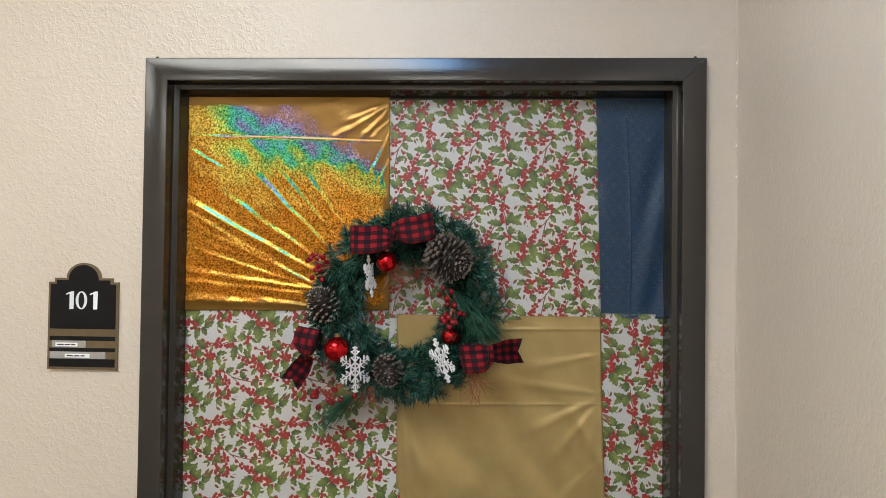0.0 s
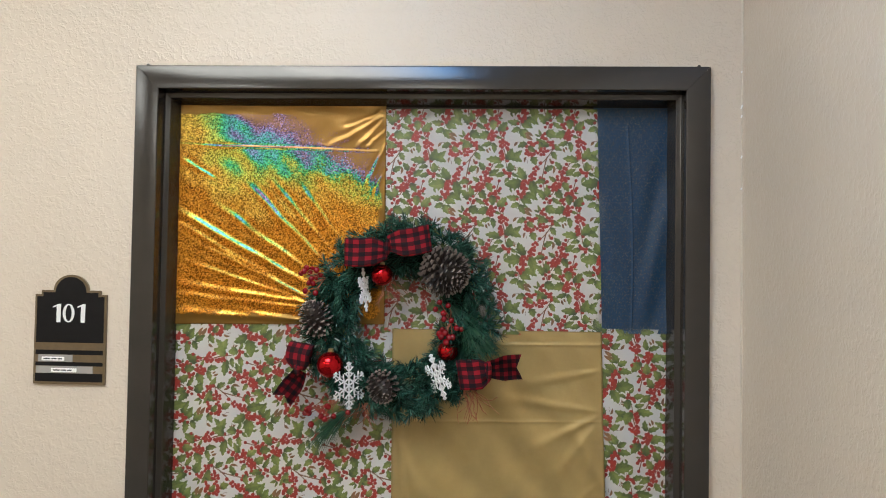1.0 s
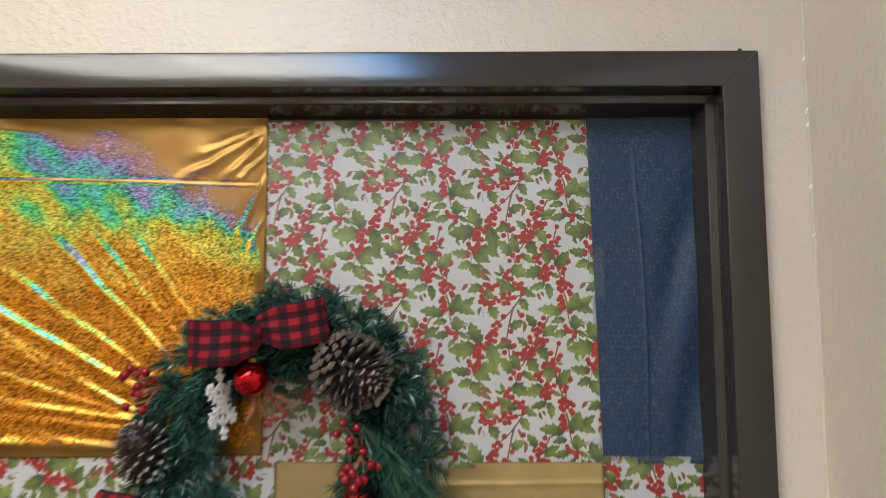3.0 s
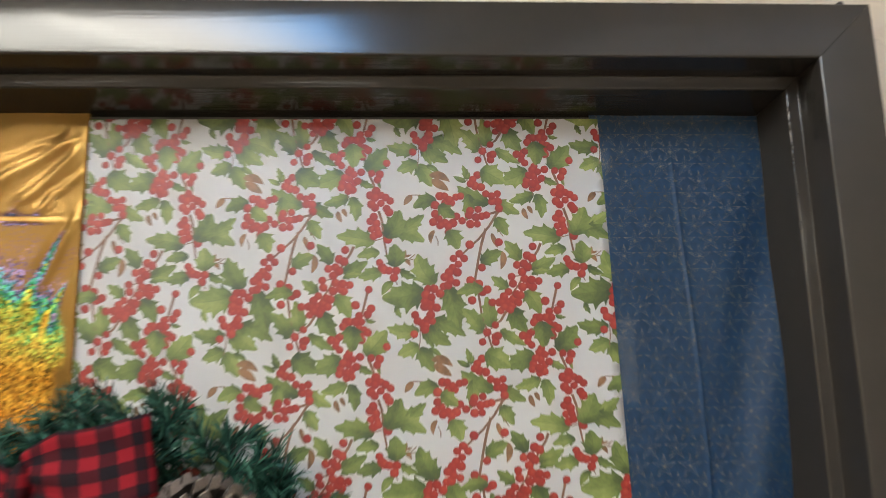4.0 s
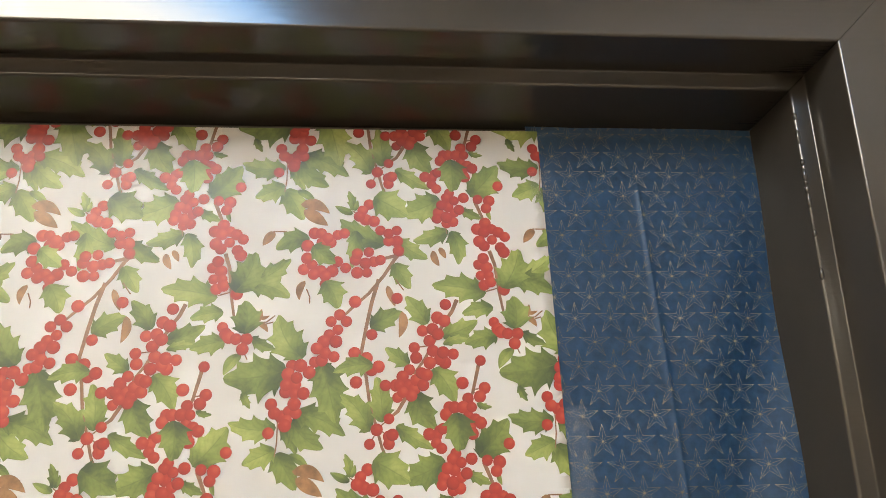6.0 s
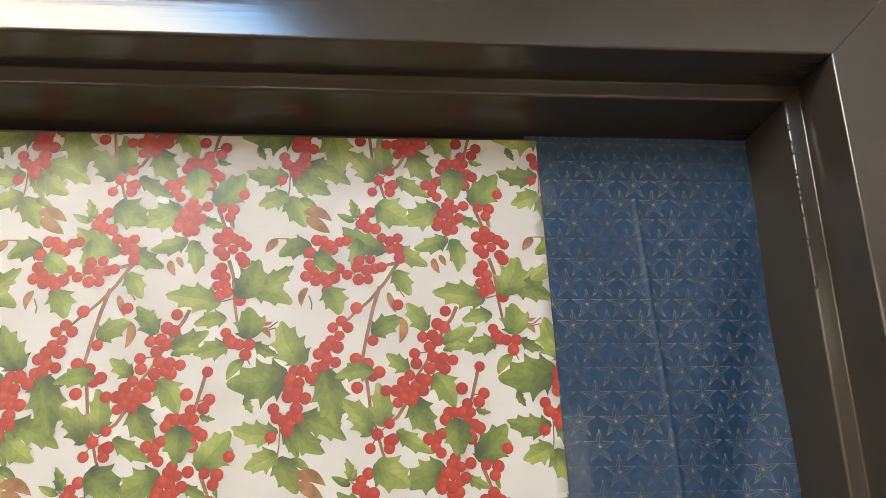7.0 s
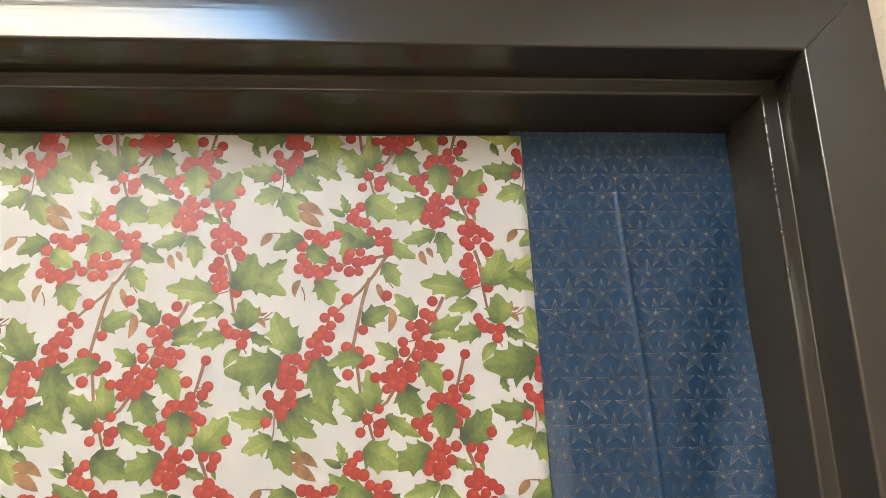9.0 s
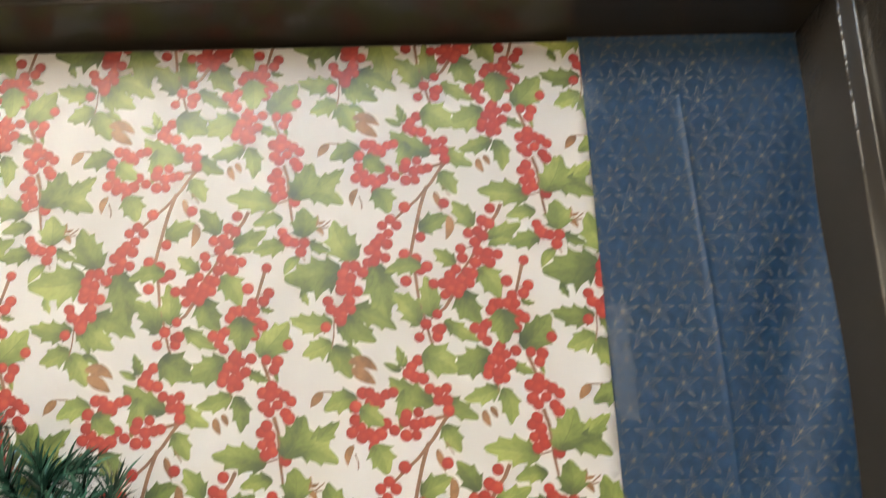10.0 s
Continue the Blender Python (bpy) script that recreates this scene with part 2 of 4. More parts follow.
def print_leaf():
    m, t, b = material("printed_leaf", (0.2, 0.25, 0.05), 0.42)
    uv = node(t, "ShaderNodeSeparateXYZ", {0: node(t, "ShaderNodeTexCoord").outputs["UV"]})
    across, along = uv.outputs[1], uv.outputs[0]
    side = maths(t, "ABSOLUTE", across)
    veins = maths(t, "POWER", maths(t, "ABSOLUTE", maths(t, "SINE", maths(t, "MULTIPLY_ADD", along, 15.0, maths(t, "MULTIPLY", side, -6.0)))), 5.0)
    half = node(t, "ShaderNodeMapRange", {"Value": maths(t, "MULTIPLY", across, maths(t, "SIGN", maths(t, "ADD", island(t), -0.5))), 1: -0.25, 2: 0.2, 3: -0.10, 4: 0.07}, interpolation_type="SMOOTHSTEP").outputs[0]
    stalk = node(t, "ShaderNodeMapRange", {"Value": along, 1: 0.0, 2: 0.5, 3: -0.30, 4: 0.05}, interpolation_type="SMOOTHSTEP").outputs[0]
    tone = maths(t, "ADD", maths(t, "ADD", half, stalk), 0.58)
    tone = maths(t, "ADD", tone, maths(t, "MULTIPLY", veins, -0.06))
    tone = maths(t, "ADD", tone, maths(t, "MULTIPLY_ADD", grain(t, 95, 4, 0.65), 0.75, -0.375))
    tone = maths(t, "ADD", tone, maths(t, "MULTIPLY_ADD", island(t), 0.30, -0.17))
    green = ramp(t, tone, [(0.0, (0.026, 0.045, 0.018)), (0.30, (0.066, 0.098, 0.025)), (0.60, (0.160, 0.203, 0.050)), (0.88, (0.275, 0.32, 0.09)), (1.0, (0.42, 0.45, 0.17))])
    rib = node(t, "ShaderNodeMapRange", {"Value": side, 1: 0.015, 2: 0.06, 3: 0.55, 4: 0.0}).outputs[0]
    t.links.new(mix(t, rib, green, (0.085, 0.115, 0.03)), b.inputs["Base Color"])
    return m


def print_berry():
    m, t, b = material("printed_berry", (0.5, 0.04, 0.025), 0.42)
    uv = node(t, "ShaderNodeTexCoord").outputs["UV"]
    d = node(t, "ShaderNodeVectorMath", {0: uv, 1: (0.25, 0.3, 0.0)}, operation="DISTANCE").outputs["Value"]
    tone = maths(t, "ADD", maths(t, "MULTIPLY", d, 0.6), maths(t, "MULTIPLY_ADD", island(t), 0.4, -0.2))
    t.links.new(ramp(t, tone, [(0.0, (0.38, 0.050, 0.028)), (0.3, (0.30, 0.022, 0.015)), (0.8, (0.235, 0.015, 0.011)), (1.0, (0.15, 0.009, 0.007))]), b.inputs["Base Color"])
    return m


LEAF, BERRY = print_leaf(), print_berry()
STEM = plain("printed_stem", (0.20, 0.10, 0.06), 0.42, 0, 0.3, 200)
BRACT = plain("printed_bract", (0.22, 0.11, 0.05), 0.42, 0, 0.45, 130)
STAR = plain("printed_gold_line", (0.19, 0.18, 0.15), 0.42, 0.1, 0.5, 26)

# One repeat of the holly print, in millimetres: leaves as stalk, tip and width in hundredths of the length; berries; twigs.
REPEAT_X, REPEAT_Z, REPEAT_LEAN, PRINT_X, PRINT_Z = 0.1597, 0.1588, 0.0022, 0.195, 1.824
LEAVES_LOW = [
    (14, -12, 26, -32, 68), (17, 1, 26, -13, 45), (22, -13, 33, -20, 35), (22, 6, 41, -10, 60), (24, 10, 53, -3, 48), (174, 4, 147, 7, 52), (174, -8, 156, -16, 68),
    (39, 39, 48, 4, 58), (67, -1, 50, 20, 55), (74, 4, 71, 30, 55), (110, 141, 86, 131, 72), (76, 111, 48, 127, 45), (58, 120, 56, 96, 45), (30, 115, 10, 108, 68),
    (155, 88, 179, 104, 45), (155, 88, 179, 80, 58), (137, 80, 104, 85, 50), (81, 99, 91, 83, 68), (83, 114, 102, 102, 52), (115, 120, 93, 113, 50),
]
LEAVES_MID = [
    (117, 120, 121, 98, 55), (123, 134, 136, 128, 50), (140, 134, 142, 127, 35), (129, -16, 147, 5, 72), (93, 21, 105, 0, 72), (82, 2, 104, -11, 40), (104, 35, 117, 15, 66),
    (101, 61, 88, 78, 62), (67, 59, 86, 69, 64), (28, 41, 13, 67, 66), (179, 37, 143, 32, 68), (152, 46, 143, 34, 40), (154, 24, 159, 15, 50), (158, 56, 172, 49, 50),
    (141, 71, 122, 67, 55), (109, 54, 131, 63, 55), (110, 49, 127, 51, 35), (143, 54, 123, 49, 60), (90, 37, 76, 47, 60),
]
LEAVES_TOP = [
    (69, 37, 46, 33, 50), (40, 88, 48, 71, 85), (129, 14, 138, 12, 45), (56, -26, 53, -13, 45), (56, -28, 45, -23, 35), (57, -26, 59, -19, 38), (69, 142, 90, 130, 85),
    (32, 110, 46, 99, 75), (147, 83, 158, 108, 72), (117, 9, 118, -13, 80), (154, 58, 153, 78, 90),
]
BRACTS = [
    (24, -22, 42, -28, 38), (26, 133, 41, 123, 42), (9, 119, 2, 110, 48), (105, 107, 109, 97, 42), (109, 109, 113, 102, 46), (86, 69, 84, 53, 34), (77, 85, 82, 72, 30),
    (161, 65, 163, 73, 40), (161, 68, 168, 69, 32), (161, 65, 167, 59, 42), (28, 88, 25, 76, 36),
]
BERRIES_A = [
    (11, 15), (19, 22), (24, 21), (29, 21), (24, 15), (13, 10), (17, 8), (21, 11), (25, 10), (20, 6), (19, 3), (10, -1), (22, 37), (27, 37),
    (32, 33), (20, 32), (25, 30), (19, 26), (24, 26), (49, 67), (44, 63), (53, 63), (48, 58), (43, 55), (40, 51), (47, 51), (36, 47), (41, 44),
    (46, 42), (40, 47), (35, 39), (39, 40), (58, 75), (68, 55), (58, 44), (65, 41), (59, 27), (68, 34), (72, 36),
]
BERRIES_B = [
    (76, 25), (82, 25), (90, 34), (97, 32), (100, 31), (86, 30), (84, 25), (89, 25), (94, 28), (98, 25), (83, 18), (91, 19), (86, 21), (93, 23),
    (98, 57), (104, 58), (102, 51), (107, 55), (93, 47), (94, 41), (104, 45), (110, 44), (116, 43), (102, 38), (111, 38), (108, 40), (107, 65), (111, 63),
    (112, 73), (83, 77), (141, 62), (143, 58), (145, 56), (149, 55), (155, 55), (153, 49), (148, 82), (132, 39), (121, 26), (134, 23), (131, 18), (124, 17),
]
BERRIES_C = [
    (113, 12), (111, 8), (116, 12), (121, 12), (126, 12), (124, 7), (128, 5), (131, 3), (125, 0), (126, -3), (101, -3), (107, -1), (105, -4), (109, 0),
    (105, -8), (108, -11), (147, -9), (116, -14), (114, -17), (119, -19), (125, -17), (111, -22), (115, -23), (109, -27), (108, -31), (114, -30), (119, -27), (122, -25),
    (114, -34), (118, -33), (134, -18), (141, -19), (139, -24), (78, 6), (71, 0), (67, -8), (78, -4), (78, -8), (80, -3),
]
BERRIES_D = [
    (133, 121), (138, 125), (142, 121), (137, 119), (146, 119), (150, 116), (142, 114), (137, 110), (147, 109), (149, 106), (134, 113), (136, 102), (133, 98), (138, 96),
    (134, 91), (139, 91), (136, 85), (140, 87), (157, 95), (155, 91), (33, 118), (37, 118), (41, 115), (47, 117), (51, 118), (38, 112), (43, 112), (29, 110),
    (29, 102), (27, 95), (32, 98), (37, 94), (33, 92), (40, 91), (40, 86), (44, 94), (47, 100), (52, 96),
]
BERRIES_E = [
    (59, 105), (66, 106), (58, 101), (69, 100), (73, 101), (64, 99), (59, 93), (65, 93), (66, 137), (62, 133), (64, 127), (69, 126), (73, 120), (78, 118),
    (83, 120), (83, 113), (78, 113), (84, 107), (60, 129),
]
TWIGS = [
    [(86, 107), (82, 102), (75, 91), (66, 80), (56, 71), (52, 67)], [(72, 89), (68, 75), (65, 61), (62, 45), (65, 29), (67, 14), (71, 1), (74, -10), (78, -19)],
    [(87, 105), (75, 102), (67, 101)], [(119, 76), (116, 69), (111, 62), (104, 49), (99, 40), (93, 32)],
    [(89, 20), (83, 10), (79, 7)], [(132, 42), (130, 33), (127, 21), (125, 15)],
    [(132, -19), (136, -29), (139, -38)], [(140, 107), (143, 98), (145, 80), (147, 69)],
]
STALKS = [
    [(137, 81), (144, 83), (146, 85)], [(15, 6), (15, -6), (14, -14)], [(113, 125), (114, 118)], [(82, 89), (87, 82)],
    [(16, 119), (8, 119)], [(29, 83), (31, 78), (31, 74)], [(134, 23), (127, 22)], [(131, 18), (127, 21)],
    [(93, 47), (101, 48)], [(116, 43), (110, 42)], [(78, -4), (74, -1)], [(67, -8), (71, -1)],
    [(78, 6), (72, 1)], [(154, 95), (148, 89)], [(161, 65), (166, 65), (171, 69)], [(166, 64), (170, 65)],
    [(56, -26), (60, -29), (64, -30)], [(153, 49), (156, 43)],
]


class Flat:
    """Flat shapes in the plane of a sheet: places (x, z, lift), corners with uv, faces."""

    def __init__(self):
        self.v, self.uv, self.f = [], [], []

    def add(self, points, uvs, faces):
        n = len(self.v)
        self.v += points
        self.uv += uvs
        self.f += [tuple(n + i for i in f) for f in faces]


def flat_leaf(flat, x0, z0, x1, z1, lift, width, bend, spines=4, phase=0.3, steps=27):
    """A holly leaf from stalk to tip: hollow scallops between spines that point forward; spines=0: a smooth slim leaf."""
    ax, az = x1 - x0, z1 - z0
    size = math.hypot(ax, az)
    ax, az = ax / size, az / size
    points, uvs, faces = [], [], []
    for i in range(steps + 1):
        s = i / steps
        body = (math.sin(math.pi * min(1.0, 0.03 + 0.97 * s) ** 0.80)) ** 0.80 if 0 < i < steps else 0.0
        off = bend * size * 4 * s * (1 - s)
        for k in (-1, 0, 1):
            saw = (s * spines + phase * (k + 1)) % 1.0
            half = width * size * 0.5 * body * ((0.72 + 0.48 * saw ** 3.0) if spines else 1)
            w = off + k * half
            d = s * size + (0.022 * size * saw ** 3 if spines and k else 0.0)
            points.append((x0 + ax * d - az * w, z0 + az * d + ax * w, lift))
            uvs.append((s, k))
    for i in range(steps):
        a = 3 * i
        faces += [(a, a + 1, a + 4, a + 3), (a + 1, a + 2, a + 5, a + 4)]
    flat.add(points, uvs, faces)


def flat_disc(flat, x, z, r, lift, n=10):
    points, uvs = [(x, z, lift)], [(0, 0)]
    for k in range(n):
        a = 2 * math.pi * k / n
        points.append((x + r * math.cos(a), z + r * math.sin(a), lift))
        uvs.append((math.cos(a), math.sin(a)))
    flat.add(points, uvs, [(0, 1 + k, 1 + (k + 1) % n) for k in range(n)])


def flat_line(flat, a, b, w0, w1, lift):
    dx, dz = b[0] - a[0], b[1] - a[1]
    d = math.hypot(dx, dz) or 1
    nx, nz = -dz / d / 2, dx / d / 2
    flat.add([(a[0] + nx * w0, a[1] + nz * w0, lift), (a[0] - nx * w0, a[1] - nz * w0, lift), (b[0] - nx * w1, b[1] - nz * w1, lift), (b[0] + nx * w1, b[1] + nz * w1, lift)],
             [(0, 0), (0, 1), (1, 1), (1, 0)], [(0, 1, 2, 3)])


def holly_repeat():
    r = random.Random(5)
    leaves, bracts, berries, twigs = Flat(), Flat(), Flat(), Flat()
    mm = 0.001
    for height, batch in ((0.00008, LEAVES_LOW + LEAVES_MID), (0.00030, LEAVES_TOP)):
        for i, (a, b, c, d, w) in enumerate(batch):
            spines = 0 if w < 42 and math.hypot(c - a, d - b) < 16 else (3 if math.hypot(c - a, d - b) < 26 else 4)
            flat_leaf(leaves, a * mm, b * mm, c * mm, d * mm, height + i * 2e-6, w * 0.0110, r.uniform(-0.10, 0.10), spines, r.uniform(0.15, 0.6))
    for i, (a, b, c, d, w) in enumerate(BRACTS):
        flat_leaf(bracts, a * mm, b * mm, c * mm, d * mm, 0.00017 + i * 1e-6, w * 0.01, r.uniform(-0.15, 0.15), 0, 0, 10)
    for k, (x, z) in enumerate(BERRIES_A + BERRIES_B + BERRIES_C + BERRIES_D + BERRIES_E):
        q = r.uniform(3.1, 3.9) * mm
        flat_disc(berries, x * mm, z * mm, q, 0.00020 + (k * 7 % 40) * 2e-6, 14)
    for line in TWIGS:
        n = len(line) - 1
        for i, (p, q) in enumerate(zip(line, line[1:])):
            w0, w1 = (0.0024 - 0.0009 * i / n, 0.0024 - 0.0009 * (i + 1) / n)
            flat_line(twigs, (p[0] * mm, p[1] * mm), (q[0] * mm, q[1] * mm), w0, w1, 0.00006)
            flat_disc(twigs, q[0] * mm, q[1] * mm, w1 / 2, 0.00006, 8)
    for line in STALKS:
        for p, q in zip(line, line[1:]):
            flat_line(twigs, (p[0] * mm, p[1] * mm), (q[0] * mm, q[1] * mm), 0.0008, 0.0007, 0.00018)
    return leaves, bracts, berries, twigs


HOLLY = holly_repeat()


def put_flat(name, flat, offsets, outline, mat, parent, relief, y, kind=""):
    """Repeats flat shapes at the offsets, trims them to the convex outline (x, z) and lays them on the sheet's relief."""
    bm = bmesh.new()
    uv = bm.loops.layers.uv.new("uv")
    xs, zs = [p[0] for p in outline], [p[1] for p in outline]
    for ox_, oz_ in offsets:
        vs = [bm.verts.new((x + ox_, -lift, z + oz_)) for x, z, lift in flat.v]
        for f in flat.f:
            px, pz = vs[f[0]].co.x, vs[f[0]].co.z
            if px < min(xs) - 0.05 or px > max(xs) + 0.05 or pz < min(zs) - 0.05 or pz > max(zs) + 0.05:
                continue
            face = bm.faces.new([vs[i] for i in f])
            for loop, i in zip(face.loops, f):
                loop[uv].uv = flat.uv[i]
    n = len(outline)
    for i in range(n):
        (ax, az), (bx, bz) = outline[i], outline[(i + 1) % n]
        bmesh.ops.bisect_plane(bm, geom=bm.verts[:] + bm.edges[:] + bm.faces[:], plane_co=(ax, 0, az), plane_no=(bz - az, 0, ax - bx), clear_outer=True, dist=1e-7)
    loose = [v for v in bm.verts if not v.link_faces]
    bmesh.ops.delete(bm, geom=loose, context="VERTS")
    for v in bm.verts:
        v.co.y += y + relief(v.co.x, v.co.z)
    for f in bm.faces:
        f.normal_update()
        if f.normal.y > 0:
            f.normal_flip()
    ob = part(name, bm, mat, parent)
    return tagged(ob, kind="stuff")


def lay_sheet(name, outline, mat, label, relief, y, nx=60, nz=70, tilt=False):
    """A sheet with four corners (x, z), from the lower left round against the clock, bent by relief(x, z)."""
    (ax, az), (bx, bz), (cx, cz), (dx, dz) = outline
    bm = bmesh.new()
    rows = []
    for j in range(nz + 1):
        t = j / nz
        row = []
        for i in range(nx + 1):
            s = i / nx
            x = (1 - t) * ((1 - s) * ax + s * bx) + t * ((1 - s) * dx + s * cx)
            z = (1 - t) * ((1 - s) * az + s * bz) + t * ((1 - s) * dz + s * cz)
            row.append(bm.verts.new((x, y + relief(x, z), z)))
        rows.append(row)
    for r0, r1 in zip(rows, rows[1:]):
        for i in range(nx):
            bm.faces.new((r0[i], r0[i + 1], r1[i + 1], r1[i]))
    bmesh.ops.solidify(bm, geom=bm.faces[:], thickness=-0.00012)
    ob = tagged(part(name, bm, mat, None, "", True), label, "wrapping paper", "wrapping papers on the door")
    # Slope per vertex, which shifts the foil's painted rainbow.
    if tilt:
        e = 0.0015
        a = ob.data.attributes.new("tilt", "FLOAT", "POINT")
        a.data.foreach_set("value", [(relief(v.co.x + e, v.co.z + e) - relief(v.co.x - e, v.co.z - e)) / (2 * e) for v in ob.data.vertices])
    return ob


def gentle(seed, size, span):
    return lambda x, z: size * noise.noise((x / span + seed, z / span, seed * 1.7))


def turned(flat, turn, size):
    """The same flat shapes turned in quarter turns against the clock, printed larger by size."""
    f = Flat()
    c, q = ((1, 0), (0, 1), (-1, 0), (0, -1))[turn]
    f.add([((c * x - q * z) * size, (q * x + c * z) * size, lift) for x, z, lift in flat.v], flat.uv, flat.f)
    return f


def holly_sheet(outline, label, seed, y, px, pz, turn=0, size=1.0):
    """A sheet of the print; px, pz: where one repeat starts; turn: quarter turns of the sheet."""
    relief = gentle(seed, 0.0012, 0.11)
    ob = lay_sheet("holly_wrapping_paper", outline, PAPER, label, relief, y)
    across, up = (REPEAT_Z, REPEAT_X) if turn & 1 else (REPEAT_X, REPEAT_Z)
    lean = 0.0 if turn else REPEAT_LEAN
    offsets = [(px + i * across * size, pz + j * up * size + i * lean) for i in range(-9, 9) for j in range(-9, 9)]
    xs, zs = [p[0] for p in outline], [p[1] for p in outline]
    offsets = [(a, b) for a, b in offsets if min(xs) - 0.2 < a < max(xs) + 0.2 and min(zs) - 0.2 < b < max(zs) + 0.2]
    for name, flat, mat in zip(("leaf_print", "bract_print", "berry_print", "twig_print"), HOLLY, (LEAF, BRACT, BERRY, STEM)):
        put_flat(name, turned(flat, turn, size), offsets, outline, mat, ob, relief, y - 0.0001)
    return ob


holly_sheet([(-0.0695, 1.540), (0.3840, 1.540), (0.3695, 2.0125), (-0.078, 2.0115)], "white gift wrap printed with green holly and red berries", 3.0, 0.0792, PRINT_X, PRINT_Z)
holly_sheet([(-0.519, 0.985), (-0.040, 0.985), (-0.040, 1.558), (-0.515, 1.556)], "white holly gift wrap taped sideways low on the door", 5.0, 0.0806, -0.319, 1.331, 1, 1.05)
holly_sheet([(0.390, 0.985), (0.5225, 0.985), (0.5225, 1.556), (0.376, 1.556)], "narrow upside-down strip of white holly gift wrap beside the jamb", 7.0, 0.0806, 0.600, 1.472, 2, 1.05)


# navy sheet with outlined stars
def navy_relief(x, z):
    crease = -0.0017 * math.exp(-abs(x - (0.4345 + 0.06 * (1.955 - z) - 0.16 * max(0.0, 1.86 - z) ** 2)) / 0.0014) if z < 1.972 else 0.0
    drape = 0.0032 * math.sin((x * 0.92 - 0.26 * z) * 95 + 0.8) * max(0.0, min(1.0, (x - 0.435) / 0.05)) * max(0.0, min(1.0, (2.0 - z) / 0.15))
    return crease - drape + 0.0008 * noise.noise((x / 0.03, z / 0.06, 4.0))


def star_flat():
    f = Flat()
    out = [(0.0101 * math.cos(radians(90 + 72 * i)), 0.0101 * math.sin(radians(90 + 72 * i))) for i in range(5)]
    inn = [(0.0036 * math.cos(radians(126 + 72 * i)), 0.0036 * math.sin(radians(126 + 72 * i))) for i in range(5)]
    for i in range(5):
        flat_line(f, out[i], inn[i], 0.00021, 0.00014, 0.0003)
        flat_line(f, out[i], inn[i - 1], 0.00021, 0.00014, 0.0003)
        flat_line(f, (0, 0), out[i], 0.00016, 0.00016, 0.0003)
        flat_line(f, (0, 0), (inn[i][0] * 0.8, inn[i][1] * 0.8), 0.00025, 0.00015, 0.0003)
    flat_disc(f, 0, 0, 0.0007, 0.0003, 6)
    return f


def star_places():
    """Half-drop rows; the tissue is slack and a little drawn in under the head."""
    places = []
    for k in range(-3, 32):
        z = 1.982 - 0.0134 * k if k < 7 else 1.8882 - 0.0146 * (k - 7)
        lean = -0.0076 * max(0.0, min(1.0, (7 - k) / 7))
        places += [(0.4081 + lean + 0.0219 * i + (0.0 if k % 2 else 0.01095), z) for i in range(-4, 7)]
    return places


NAVY_EDGE = [(0.372, 1.546), (0.5235, 1.547), (0.5235, 2.018), (0.362, 2.0165)]
navy = lay_sheet("star_wrapping_paper", NAVY_EDGE, NAVY, "navy tissue paper printed with fine gold outlined stars", navy_relief, 0.0803, 150, 60)
put_flat("star_print", star_flat(), star_places(),
         NAVY_EDGE, STAR, navy, navy_relief, 0.0801)


# satin gold sheet
# soft folds that fan out from the taped edge: start x, z; end x, z; height
GOLD_FOLDS = [
    (0.384, 1.384, 0.150, 1.412, 0.0022), (0.384, 1.378, 0.19, 1.28, 0.0030), (0.386, 1.372, 0.24, 1.19, 0.0030), (0.387, 1.366, 0.31, 1.12, 0.0024),
    (0.383, 1.470, 0.20, 1.43, 0.0020), (-0.04, 1.33, 0.02, 1.17, 0.0034), (0.388, 1.25, 0.24, 1.10, 0.0022),
]


def gold_relief(x, z):
    h = -0.0026 * max(0.0, min(1.0, (x - 0.10) / 0.08)) * (0.8 + 0.6 * noise.noise((x * 14, 1.0, 5.0))) * math.exp(-abs(z - 1.519 - 0.02 * (x - 0.2)) / 0.0022) - 0.0017 * (0.75 + 0.9 * noise.noise((x * 11, 2.0, 7.0))) * math.exp(-abs(z - 1.360 - 0.02 * (x - 0.2)) / 0.003)
    h += 0.0060 * noise.noise((x / 0.12 + z / 0.3, z / 0.15, 9.0)) + 0.0036 * noise.noise(((x + 0.7 * z) / 0.06, (z - 0.7 * x) / 0.22, 2.0))
    d = abs((x - 0.38) + 0.55 * (z - 1.25)) / 0.012
    h -= 0.0034 * math.exp(-d * d) * max(0.0, min(1.0, (1.36 - z) / 0.05))
    for x0, z0, x1, z1, high in GOLD_FOLDS:
        dx, dz = x1 - x0, z1 - z0
        l2 = dx * dx + dz * dz
        f = ((x - x0) * dx + (z - z0) * dz) / l2
        if 0.0 < f < 1.0:
            d = ((x - x0) * dz - (z - z0) * dx) / math.sqrt(l2) / (0.004 + 0.012 * f)
            h -= high * math.exp(-d * d) * min(1.0, 6 * f) * min(1.0, 2 * (1 - f))
    h -= 0.0045 * math.exp(-(((x + 0.035 - 0.05 * (1.4 - z)) / 0.006) ** 2)) * max(0.0, min(1.0, (1.36 - z) / 0.06))
    return h


lay_sheet("gold_wrapping_paper", [(-0.047, 0.985), (0.399, 0.985), (0.3825, 1.549), (-0.052, 1.548)], GOLD, "matt gold gift wrap with horizontal fold creases", gold_relief, 0.0772, 90, 280)


